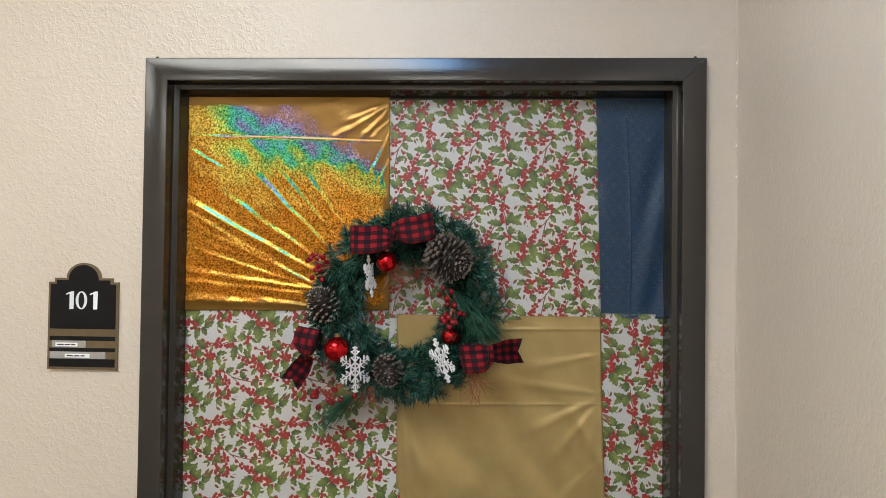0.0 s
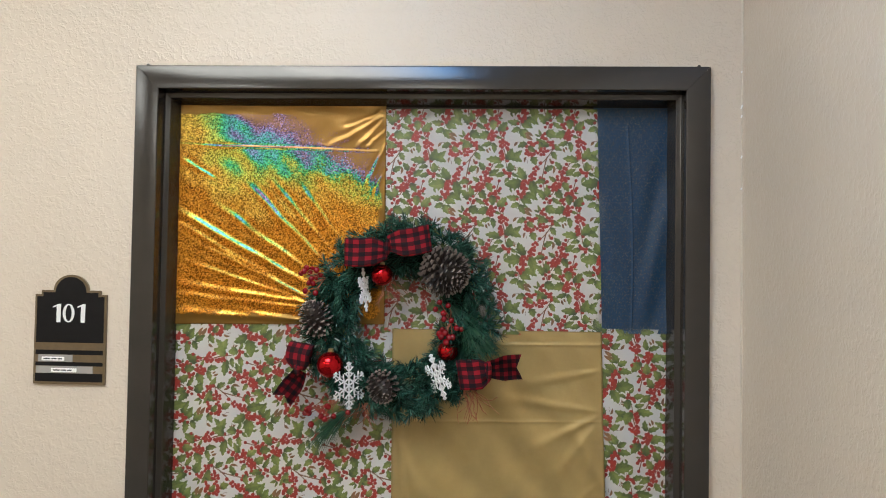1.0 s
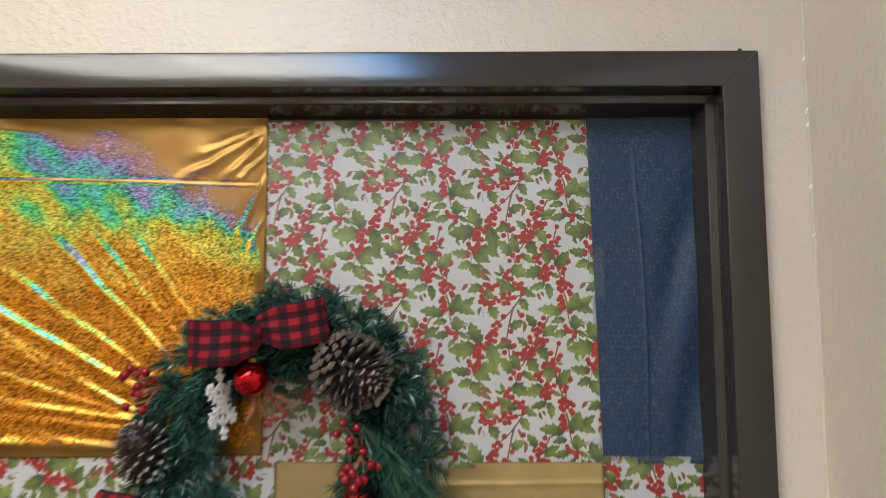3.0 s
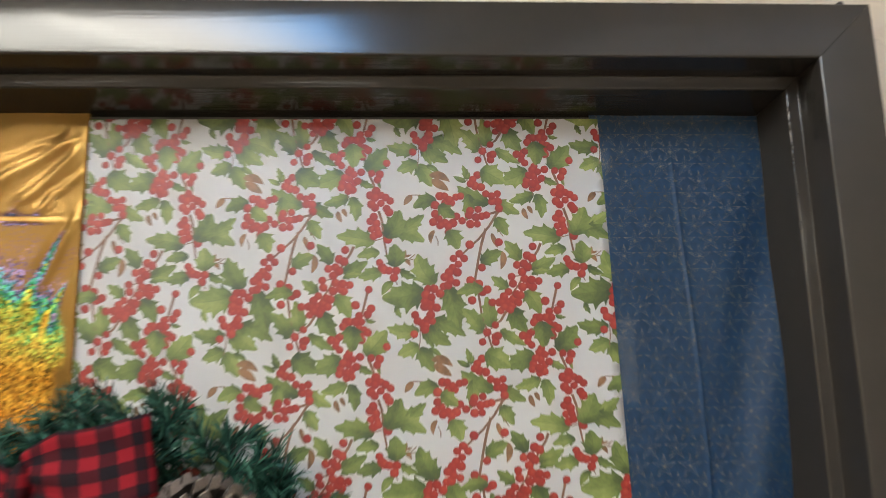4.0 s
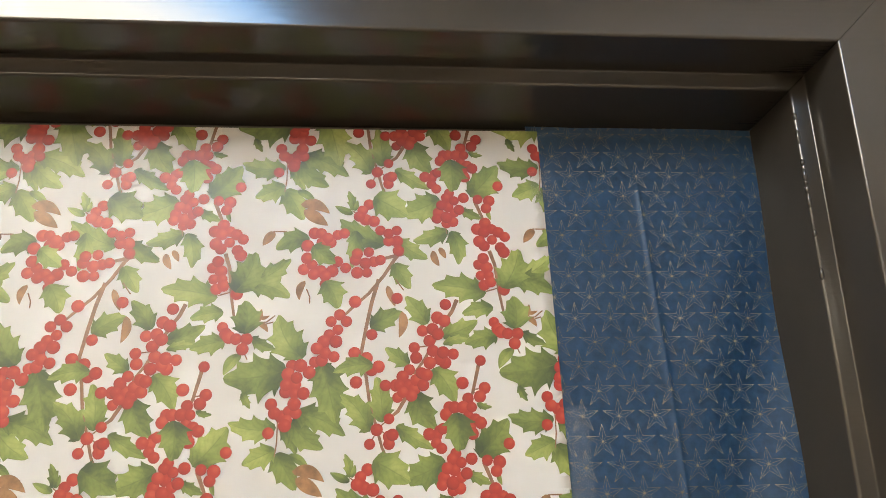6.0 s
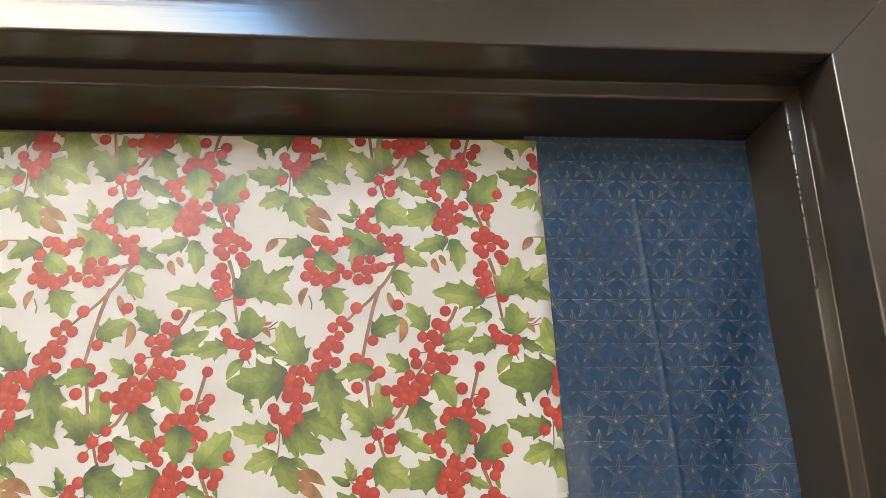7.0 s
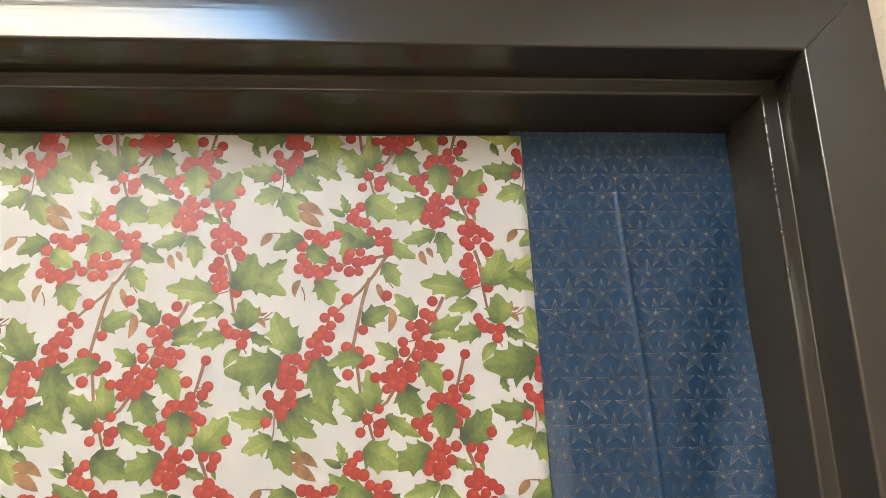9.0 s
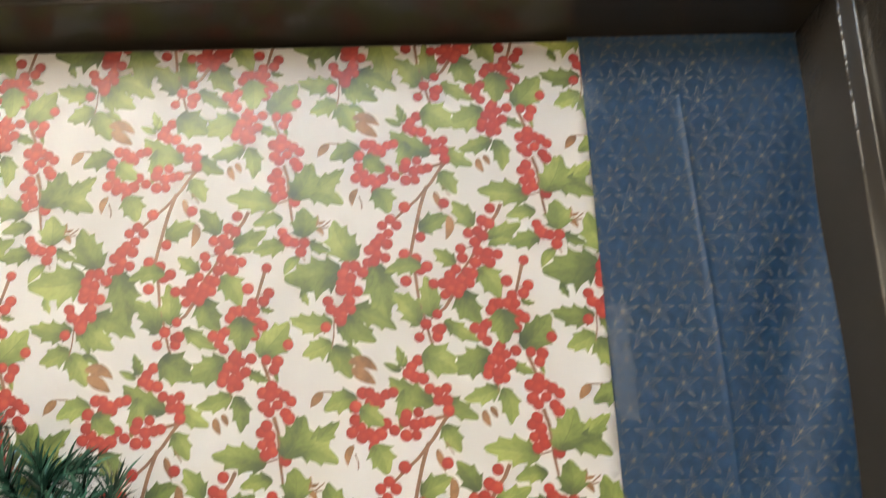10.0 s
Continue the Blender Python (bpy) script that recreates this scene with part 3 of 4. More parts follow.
# holographic foil: rainbow sheen and glints are painted into the base colour
def painted_rainbow_foil():
    m, t, b = material("foil_painted_rainbow", (0.8, 0.4, 0.05), 0.26, 0.6)
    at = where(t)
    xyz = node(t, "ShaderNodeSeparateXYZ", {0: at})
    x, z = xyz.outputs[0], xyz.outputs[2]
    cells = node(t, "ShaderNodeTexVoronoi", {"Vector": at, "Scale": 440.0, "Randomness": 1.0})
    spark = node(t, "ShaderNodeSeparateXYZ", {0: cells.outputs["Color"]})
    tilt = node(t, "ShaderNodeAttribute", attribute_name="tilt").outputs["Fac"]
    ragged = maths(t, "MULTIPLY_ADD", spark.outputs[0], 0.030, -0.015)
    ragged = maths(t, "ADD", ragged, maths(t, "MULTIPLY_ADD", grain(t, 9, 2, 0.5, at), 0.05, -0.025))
    # Painted iridescence: hue bands fixed by place and moved by the slope.
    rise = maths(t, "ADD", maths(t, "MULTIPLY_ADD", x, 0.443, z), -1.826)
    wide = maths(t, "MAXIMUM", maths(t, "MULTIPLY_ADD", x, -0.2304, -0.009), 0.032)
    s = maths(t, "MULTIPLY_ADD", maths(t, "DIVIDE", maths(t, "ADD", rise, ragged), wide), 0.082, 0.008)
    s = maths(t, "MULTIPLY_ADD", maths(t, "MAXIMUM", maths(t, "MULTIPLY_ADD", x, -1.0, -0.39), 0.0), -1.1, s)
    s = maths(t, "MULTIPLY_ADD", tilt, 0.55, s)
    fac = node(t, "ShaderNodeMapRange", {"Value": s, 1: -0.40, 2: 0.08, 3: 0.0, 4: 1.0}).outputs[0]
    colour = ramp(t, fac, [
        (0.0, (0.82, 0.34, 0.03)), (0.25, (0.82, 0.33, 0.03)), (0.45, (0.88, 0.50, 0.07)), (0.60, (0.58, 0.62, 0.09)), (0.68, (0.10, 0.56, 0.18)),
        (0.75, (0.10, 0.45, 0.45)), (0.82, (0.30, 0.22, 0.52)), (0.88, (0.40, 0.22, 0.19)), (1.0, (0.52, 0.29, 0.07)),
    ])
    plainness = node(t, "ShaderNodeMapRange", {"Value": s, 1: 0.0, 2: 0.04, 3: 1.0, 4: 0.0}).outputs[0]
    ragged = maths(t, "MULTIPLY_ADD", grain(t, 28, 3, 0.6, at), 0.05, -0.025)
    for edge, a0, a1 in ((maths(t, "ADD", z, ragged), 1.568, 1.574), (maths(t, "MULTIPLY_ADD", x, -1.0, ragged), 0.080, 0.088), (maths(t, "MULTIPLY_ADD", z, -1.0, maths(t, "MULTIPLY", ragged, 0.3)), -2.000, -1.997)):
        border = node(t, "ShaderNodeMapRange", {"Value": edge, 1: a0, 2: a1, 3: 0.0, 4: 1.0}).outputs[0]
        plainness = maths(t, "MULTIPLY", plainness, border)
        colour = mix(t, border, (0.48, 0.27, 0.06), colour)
    # Painted glints: each cell's random brightness multiplies the colour.
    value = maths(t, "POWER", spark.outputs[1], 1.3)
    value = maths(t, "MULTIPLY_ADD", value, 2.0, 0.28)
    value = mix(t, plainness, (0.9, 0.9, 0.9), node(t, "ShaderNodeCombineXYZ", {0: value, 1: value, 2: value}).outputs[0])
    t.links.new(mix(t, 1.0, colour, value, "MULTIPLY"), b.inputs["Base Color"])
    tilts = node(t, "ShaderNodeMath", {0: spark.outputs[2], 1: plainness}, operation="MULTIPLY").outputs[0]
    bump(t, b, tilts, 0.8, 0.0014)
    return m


FOIL = painted_rainbow_foil()
# creases of the foil: start x, z; end x, z; height in mm; half width in mm
CREASES = [
    (-0.52, 1.790, -0.21, 1.625, 5.0, 6), (-0.52, 1.765, -0.22, 1.60, 3.0, 5), (-0.52, 1.635, -0.23, 1.597, 5.0, 6), (-0.52, 1.612, -0.24, 1.588, 3.5, 5),
    (-0.43, 1.80, -0.20, 1.645, 3.0, 5), (-0.36, 1.84, -0.18, 1.665, 3.2, 5), (-0.31, 1.85, -0.16, 1.68, 2.6, 4), (-0.25, 1.84, -0.14, 1.70, 2.4, 4),
    (-0.40, 1.585, -0.22, 1.558, 3.0, 4), (-0.51, 1.90, -0.44, 1.86, 2.5, 4), (-0.47, 1.72, -0.24, 1.612, 2.5, 4), (-0.52, 1.932, -0.072, 1.922, 1.6, 2),
    (-0.19, 1.93, -0.085, 1.992, 4.0, 5), (-0.16, 1.965, -0.09, 1.998, 3.2, 4), (-0.13, 1.93, -0.082, 1.985, 3.6, 4), (-0.11, 1.93, -0.076, 1.965, 3.0, 3),
    (-0.11, 1.85, -0.078, 1.93, 3.4, 4), (-0.10, 1.82, -0.074, 1.88, 3.0, 3), (-0.52, 1.575, -0.23, 1.562, 5.0, 6), (-0.52, 1.69, -0.25, 1.605, 2.5, 4),
]


def foil_relief(x, z):
    h = 0.0016 * noise.noise((x / 0.04, z / 0.04, 3.3))
    for x0, z0, x1, z1, high, wide in CREASES:
        dx, dz = x1 - x0, z1 - z0
        l2 = dx * dx + dz * dz
        s = ((x - x0) * dx + (z - z0) * dz) / l2
        if -0.1 < s < 1.1:
            c = max(0.0, min(1.0, s))
            d = ((x - x0) * dz - (z - z0) * dx) / math.sqrt(l2) + 0.003 * noise.noise((s * 4, high, wide))
            w = wide * 0.0011 * (1.3 - 0.6 * c)
            fade = max(0.0, min(1.0, 4 * (s + 0.1))) * max(0.0, min(1.0, 6 * (1.1 - s)))
            h -= high * 0.00046 * fade * (0.85 + 0.5 * noise.noise((x * 16, z * 16, high))) * (math.exp(-(d / w) ** 2) - 0.55 * math.exp(-((d + 1.7 * w) / w) ** 2))
    return h


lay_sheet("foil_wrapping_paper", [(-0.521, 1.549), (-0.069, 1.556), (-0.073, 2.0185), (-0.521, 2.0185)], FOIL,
          "crinkled gold holographic foil sheet with its rainbow shimmer painted in", foil_relief, 0.0780, 190, 190, True)


# clear tape
def tape_look():
    m, t, b = material("clear_tape", (0.9, 0.92, 0.95), 0.12)
    b.inputs["Transmission Weight"].default_value = 0.0
    b.inputs["Alpha"].default_value = 0.02
    bump(t, b, grain(t, 90, 3, 0.6), 0.3, 0.0006)
    return m


TAPE = tape_look()
for tx, tz, w, h, turn in ((0.383, 1.800, 0.013, 0.070, 2), (0.370, 1.973, 0.014, 0.022, 4), (0.455, 1.550, 0.060, 0.016, 0), (0.372, 1.560, 0.018, 0.03, 3)):
    bm = bmesh.new()
    bmesh.ops.create_grid(bm, x_segments=6, y_segments=6, size=0.5, matrix=pose(tx, 0.0772, tz, 90, 0, 0) @ pose(0, 0, 0, 0, 0, turn) @ Matrix.Diagonal((w, h, 1, 1)))
    bmesh.ops.solidify(bm, geom=bm.faces[:], thickness=0.0001)
    tagged(part("tape_strip", bm, TAPE), "strip of clear sticky tape holding the gift wrap", "tape", "tape strips")


# ---- room sign ----
def sign_outline(x0, x1, z0, z1, notch, top, inset=0.0):
    """A plaque with stepped shoulders and a round arch."""
    c = (x0 + x1) / 2
    r = 0.037 - inset
    left = [(x0 + inset, z0 + inset), (x0 + inset, z1 - inset), (x0 + notch + inset, z1 - inset), (x0 + notch + inset, z1 + 0.0085 - inset)]
    base = z1 + 0.0085 - inset
    arch = [(c + r * math.cos(radians(180 - 180 * i / 18)), base + (top - inset - base) * math.sin(radians(180 * i / 18))) for i in range(19)]
    right = [(x0 + x1 - x, z) for x, z in left[::-1]]
    return left + arch + right


sign = tagged(new("room_sign"), "black room number sign with a bronze border and name slots", "sign")
SX0, SX1, SZ0, SZ1 = -0.7825, -0.6325, 1.4265, 1.6100
part("backplate", prism(bmesh.new(), sign_outline(SX0, SX1, SZ0, SZ1, 0.013, 1.6505), WALL_Y - 0.0060, WALL_Y), BRONZE, sign, "bronze backplate")
upper = [(x, max(z, 1.5115)) for x, z in sign_outline(SX0, SX1, SZ0, SZ1, 0.013, 1.6505, 0.0045)]
part("panel", prism(bmesh.new(), upper, WALL_Y - 0.0072, WALL_Y - 0.0061), BLACK, sign, "matt black upper panel")
for z0, z1 in ((1.4870, 1.4962), (1.4640, 1.4718), (1.4318, 1.4488)):
    part("bar", box(bmesh.new(), SX0 + 0.0045, SX1 - 0.0045, WALL_Y - 0.0072, WALL_Y - 0.0061, z0, z1, 0.0003), BLACK, sign, "matt black bar")


def sleeve_look():
    m, t, b = material("frosted_sleeve", (0.55, 0.52, 0.48), 0.25)
    b.inputs["Alpha"].default_value = 0.55
    return m


SLEEVE = sleeve_look()
INK = plain("dark_ink", (0.03, 0.03, 0.035), 0.6)
for x0, x1, z0, z1, lx, lw in ((-0.772, -0.700, 1.4722, 1.4868, -0.7405, 0.047), (-0.776, -0.657, 1.4492, 1.4636, -0.717, 0.053)):
    holder = part("name_sleeve", box(bmesh.new(), x0, x1, WALL_Y - 0.0080, WALL_Y - 0.0062, z0, z1, 0.0003), SLEEVE, sign, "frosted clear plastic sleeve")
    zc = (z0 + z1) / 2 - 0.001
    strip = part("name_strip", box(bmesh.new(), lx - lw / 2, lx + lw / 2, WALL_Y - 0.0086, WALL_Y - 0.0081, zc - 0.0040, zc + 0.0040), WHITE, holder, "white paper strip")
    bm = bmesh.new()
    x = lx - lw / 2 + 0.004
    for w in (0.014, 0.011, 0.009):
        box(bm, x, x + w, WALL_Y - 0.0089, WALL_Y - 0.0087, zc - 0.0013, zc + 0.0013)
        x += w + 0.0025
    part("ink_bar", bm, INK, holder)


def numeral(bm, kind, x, z, w, h, y0, y1):
    """A high-contrast numeral 1 or 0 as a raised plate."""
    if kind == "1":
        prism(bm, [(x + 0.42 * w, z), (x + 0.86 * w, z), (x + 0.90 * w, z + h), (x + 0.62 * w, z + h), (x, z + 0.86 * h), (x + 0.03 * w, z + 0.80 * h), (x + 0.42 * w, z + 0.86 * h)], y0, y1)
        return
    n = 40
    c, d = x + w / 2, z + h / 2
    rings = []
    for y, rx, rz in ((y0, w / 2, h / 2), (y0, w / 2 - 0.0058, h / 2 - 0.0024), (y1, w / 2 - 0.0058, h / 2 - 0.0024), (y1, w / 2, h / 2)):
        rings.append([bm.verts.new((c + rx * math.cos(2 * math.pi * k / n), y, d + rz * math.sin(2 * math.pi * k / n))) for k in range(n)])
    for a, b in zip(rings, rings[1:] + rings[:1]):
        for k in range(n):
            bm.faces.new((a[k], a[(k + 1) % n], b[(k + 1) % n], b[k]))
    bmesh.ops.recalc_face_normals(bm, faces=bm.faces[:])


for kind, x, w in (("1", -0.7440, 0.0190), ("0", -0.7230, 0.0245), ("1", -0.6930, 0.0190)):
    bm = bmesh.new()
    numeral(bm, kind, x, 1.5530, w, 0.0375, WALL_Y - 0.0081, WALL_Y - 0.0073)
    part("numeral", bm, WHITE, sign, "raised white numeral")


# ---- wreath ----
def needle_look(name, dark, light, rough):
    m, t, b = material(name, dark, rough)
    t.links.new(ramp(t, island(t), [(0.0, dark), (0.75, tuple((a + 2 * c) / 3 for a, c in zip(light, dark))), (1.0, light)]), b.inputs["Base Color"])
    return m


# Needle tones vary at random; the lightest are painted to stand for glints.
NEEDLE = needle_look("fir_needle", (0.002, 0.014, 0.010), (0.10, 0.28, 0.20), 0.19)
PINE = needle_look("long_pine_needle", (0.012, 0.065, 0.040), (0.06, 0.19, 0.095), 0.35)
SCALE = plain("pine_cone_scale", (0.022, 0.014, 0.010), 0.5, 0, 0.5, 220, 0.0004)
SCALE_TIP = plain("pine_cone_tip", (0.30, 0.25, 0.22), 0.32, 0, 0.5, 300, 0.0004)
RED_GLASS = plain("red_ornament", (0.55, 0.010, 0.014), 0.06, 0.9, 0.05)
RED_BERRY = plain("red_berry", (0.19, 0.004, 0.008), 0.13, 0, 0.2, 200)
SNOW = plain("white_glitter", (0.88, 0.89, 0.90), 0.4, 0, 0.08, 500, 0.0006)
TWIG = plain("brown_twig", (0.28, 0.09, 0.04), 0.5, 0, 0.4, 150)
CAP = plain("ornament_cap", (0.6, 0.45, 0.2), 0.3, 0.9, 0.1)


def plaid():
    m, t, b = material("buffalo_plaid", (0.4, 0.02, 0.03), 0.85)
    uv = node(t, "ShaderNodeSeparateXYZ", {0: node(t, "ShaderNodeTexCoord").outputs["UV"]})
    bars = []
    for out in (uv.outputs[0], uv.outputs[1]):
        bars.append(maths(t, "GREATER_THAN", maths(t, "FRACT", maths(t, "DIVIDE", out, 0.0165)), 0.5))
    both = maths(t, "MULTIPLY_ADD", bars[0], 0.5, maths(t, "MULTIPLY", bars[1], 0.5))
    colour = node(t, "ShaderNodeValToRGB", {"Fac": both})
    e = colour.color_ramp
    e.interpolation = "CONSTANT"
    e.elements[0].position, e.elements[0].color = 0.0, (0.27, 0.008, 0.016, 1)
    e.elements[1].position, e.elements[1].color = 0.25, (0.06, 0.004, 0.008, 1)
    e.elements.new(0.75).color = (0.007, 0.006, 0.009, 1)
    weave = grain(t, 900, 2, 0.5)
    t.links.new(mix(t, maths(t, "MULTIPLY", weave, 0.35), colour.outputs[0], (0.02, 0.008, 0.01)), b.inputs["Base Color"])
    b.inputs["Specular IOR Level"].default_value = 0.2
    bump(t, b, weave, 0.4, 0.0006)
    return m


PLAID = plaid()
wreath = tagged(new("wreath"), "artificial green fir wreath with plaid bows, cones and red ornaments", "wreath")
WC = Vector((-0.033, 0.0, 1.566))
RING, RING_Y = 0.141, 0.042


def at_wreath(dx, dz, y):
    return WC + Vector((dx * 0.001, y, dz * 0.001))


def needles(bm, p, axis, length, count, size, wide, r, splay=50):
    """A bottle-brush tuft: thin flat needles all round a twig."""
    axis = axis.normalized()
    u = axis.orthogonal().normalized()
    w = axis.cross(u)
    for i in range(count):
        s = (i + r.random()) / count
        a = i * 2.39996 + r.uniform(-0.4, 0.4)
        out = math.cos(a) * u + math.sin(a) * w
        lean = radians(splay + r.uniform(-14, 14) - 22 * s)
        d = (axis * math.cos(lean) + out * math.sin(lean)).normalized()
        b = p + axis * (length * s)
        n = size * r.uniform(0.75, 1.15)
        side = d.cross(Vector((r.uniform(-1, 1), r.uniform(-1, 1), r.uniform(-1, 1)))).normalized() * wide * 0.5
        droop = Vector((0, 0, -0.08 * n))
        mid = b + d * n * 0.6
        end = b + d * n + droop
        v = [bm.verts.new(q) for q in (b - side, b + side, mid + side * 0.9, mid - side * 0.9, end)]
        bm.faces.new((v[0], v[1], v[2], v[3]))
        bm.faces.new((v[3], v[2], v[4]))


nr = random.Random(21)
wire = bmesh.new()
tube(wire, [(WC.x + RING * math.cos(2 * math.pi * i / 40), 0.055, WC.z + RING * math.sin(2 * math.pi * i / 40)) for i in range(41)], 0.018, 8)
part("ring_core", wire, NEEDLE, wreath, "dark green ring under the fir")
SECTORS = 26
for k in range(SECTORS):
    bm = bmesh.new()
    for j in range(19):
        a = 2 * math.pi * (k + nr.random()) / SECTORS
        radial = Vector((math.cos(a), 0, math.sin(a)))
        along = Vector((-math.sin(a), 0, math.cos(a)))
        turn = nr.uniform(0, 2 * math.pi) if j > 11 else (-1.2, -0.3, 0.6, 1.5, 2.4, 3.4)[j % 6] + nr.uniform(-0.45, 0.45)
        out = radial * math.cos(turn) - Vector((0, 1, 0)) * abs(math.sin(turn)) * 0.8
        p = Vector((WC.x, RING_Y, WC.z)) + radial * (RING + 0.020 * math.exp(-((a - 1.12) / 0.5) ** 2) + 0.028 * math.cos(turn)) + Vector((0, -0.012, 0)) * abs(math.sin(turn))
        axis = out * nr.uniform(0.5, 0.9) + along * nr.uniform(0.4, 1.0) * nr.choice((-1, 1, 1))
        needles(bm, p, axis, nr.uniform(0.030, 0.046), 64, 0.0200, 0.0016, nr)
        tube(bm, [p - axis.normalized() * 0.02, p + axis.normalized() * 0.038], 0.0009, 4)
    for v in bm.verts:
        v.co.y = min(v.co.y, 0.0755)
    part("fir_branch", bm, NEEDLE, wreath)


def long_pine(dx, dz, y, tox, toz, toy, count, spread, seed):
    r = random.Random(seed)
    a, b = at_wreath(dx, dz, y), at_wreath(tox, toz, toy)
    axis = (b - a)
    size = axis.length
    axis.normalize()
    u = axis.orthogonal().normalized()
    w = axis.cross(u)
    bm = bmesh.new()
    for i in range(count):
        s = r.random() ** 1.3 * 0.5
        ang = r.uniform(0, 2 * math.pi)
        lean = radians(r.uniform(3, spread))
        d = axis * math.cos(lean) + (math.cos(ang) * u + math.sin(ang) * w) * math.sin(lean)
        p = a + axis * size * s
        n = size * r.uniform(0.5, 0.75)
        side = d.cross(Vector((r.uniform(-1, 1), r.uniform(-1, 1), r.uniform(-1, 1)))).normalized() * 0.0006
        q1, q2 = p + d * n * 0.5, p + d * n + Vector((0, 0.1 * n, -0.12 * n))
        v = [bm.verts.new(q) for q in (p - side, p + side, q1 + side, q1 - side, q2)]
        bm.faces.new((v[0], v[1], v[2], v[3]))
        bm.faces.new((v[3], v[2], v[4]))
    for v in bm.verts:
        v.co.y = min(v.co.y, 0.0755)
    return part("pine_spray", bm, PINE, wreath, "spray of long green pine needles")


long_pine(100, 40, 0.012, 205, -75, 0.02, 190, 30, 1)
long_pine(120, 20, 0.015, 170, -80, 0.01, 90, 24, 2)
long_pine(-85, -165, 0.03, -185, -262, 0.045, 150, 22, 3)
long_pine(-60, -150, 0.03, -150, -240, 0.05, 70, 18, 5)


# ornaments
def ornament(dx, dz, y, r):
    bm = bmesh.new()
    c = at_wreath(dx, dz, y)
    bmesh.ops.create_uvsphere(bm, u_segments=40, v_segments=24, radius=r, matrix=Matrix.Translation(c))
    ball = part("ornament_ball", bm, RED_GLASS, wreath, "glossy red glass ball", True)
    bm = bmesh.new()
    bmesh.ops.create_cone(bm, cap_ends=True, segments=16, radius1=r * 0.24, radius2=r * 0.2, depth=r * 0.3, matrix=Matrix.Translation(c + Vector((0, 0.25 * r, r * 1.05))) @ pose(0, 0, 0, 12, 0, 0))
    part("cap", bm, CAP, ball, "small gold cap")


ornament(-33, 94, -0.004, 0.0215)
ornament(-133, -86, -0.010, 0.0260)
ornament(100, -58, 0.030, 0.0210)


# bows
def ribbon(bm, rows):
    """rows: lines of (point, u, v) across the ribbon."""
    uv = bm.loops.layers.uv.verify()
    grid = [[(bm.verts.new(p), (u, v)) for p, u, v in row] for row in rows]
    for r0, r1 in zip(grid, grid[1:]):
        for i in range(len(r0) - 1):
            q = (r0[i], r0[i + 1], r1[i + 1], r1[i])
            f = bm.faces.new([c[0] for c in q])
            for loop, c in zip(f.loops, q):
                loop[uv].uv = c[1]


def bow_loop(dx, dz, y, length, width, turn, side, seed):
    """A puffed loop of wide ribbon; side -1 or 1: the way it points from the knot."""
    r = random.Random(seed)
    bm = bmesh.new()
    m = Matrix.Translation(at_wreath(dx, dz, y)) @ Matrix.Rotation(radians(-turn), 4, "Y")
    rows = []
    n, k = 26, 10
    for i in range(n + 1):
        a = 2 * math.pi * i / n
        x = (1 - math.cos(a)) / 2
        depth = 0.016 * math.sin(a) * (0.5 + 0.5 * x)
        row = []
        for j in range(k + 1):
            t = j / k * 2 - 1
            pinch = 0.55 + 0.45 * min(1.0, x * 3.2)
            ruffle = 0.0022 * math.sin(t * 7 + seed) * (1 - x) + 0.0015 * math.sin(t * 3 + a * 2)
            p = m @ Vector((side * (x - 0.5) * length, -depth - ruffle, t * width / 2 * pinch + 0.002 * math.sin(x * 5 + seed)))
            row.append((p, 0.5 * length + side * (a / (2 * math.pi)) * length * 2, t * width / 2))
        rows.append(row)
    ribbon(bm, rows)
    bmesh.ops.remove_doubles(bm, verts=bm.verts[:], dist=1e-6)
    bmesh.ops.solidify(bm, geom=bm.faces[:], thickness=0.0006)
    return bm


def bow_tail(dx, dz, y, length, width, turn, seed, notch=0.3, curl=0.008):
    bm = bmesh.new()
    m = Matrix.Translation(at_wreath(dx, dz, y)) @ Matrix.Rotation(radians(-turn), 4, "Y")
    rows = []
    n, k = 18, 10
    for i in range(n + 1):
        s = i / n
        row = []
        for j in range(k + 1):
            t = j / k * 2 - 1
            cut = 1 - notch * (1 - abs(t)) * s
            wide = 0.62 + 0.38 * min(1.0, s * 2.0)
            p = m @ Vector(((s * cut - 0.5) * length, curl * math.sin(s * 5 + seed) + 0.004 * math.sin(t * 3 + s * 4), t * width / 2 * wide))
            row.append((p, s * cut * length, t * width / 2))
        rows.append(row)
    ribbon(bm, rows)
    bmesh.ops.solidify(bm, geom=bm.faces[:], thickness=0.0006)
    return bm


def bow(label, y, knot, pieces):
    thing = bmesh.new()
    c = at_wreath(knot[0], knot[1], y - 0.008)
    bmesh.ops.create_uvsphere(thing, u_segments=16, v_segments=10, radius=0.5, matrix=Matrix.Translation(c) @ Matrix.Diagonal((0.012, 0.018, knot[2] * 0.001, 1)))
    uv = thing.loops.layers.uv.verify()
    for f in thing.faces:
        for loop in f.loops:
            loop[uv].uv = (loop.vert.co.x, loop.vert.co.z)
    centre = part("bow", thing, PLAID, wreath, label, True)
    for name, bm in pieces:
        part(name, bm, PLAID, centre, "", True)


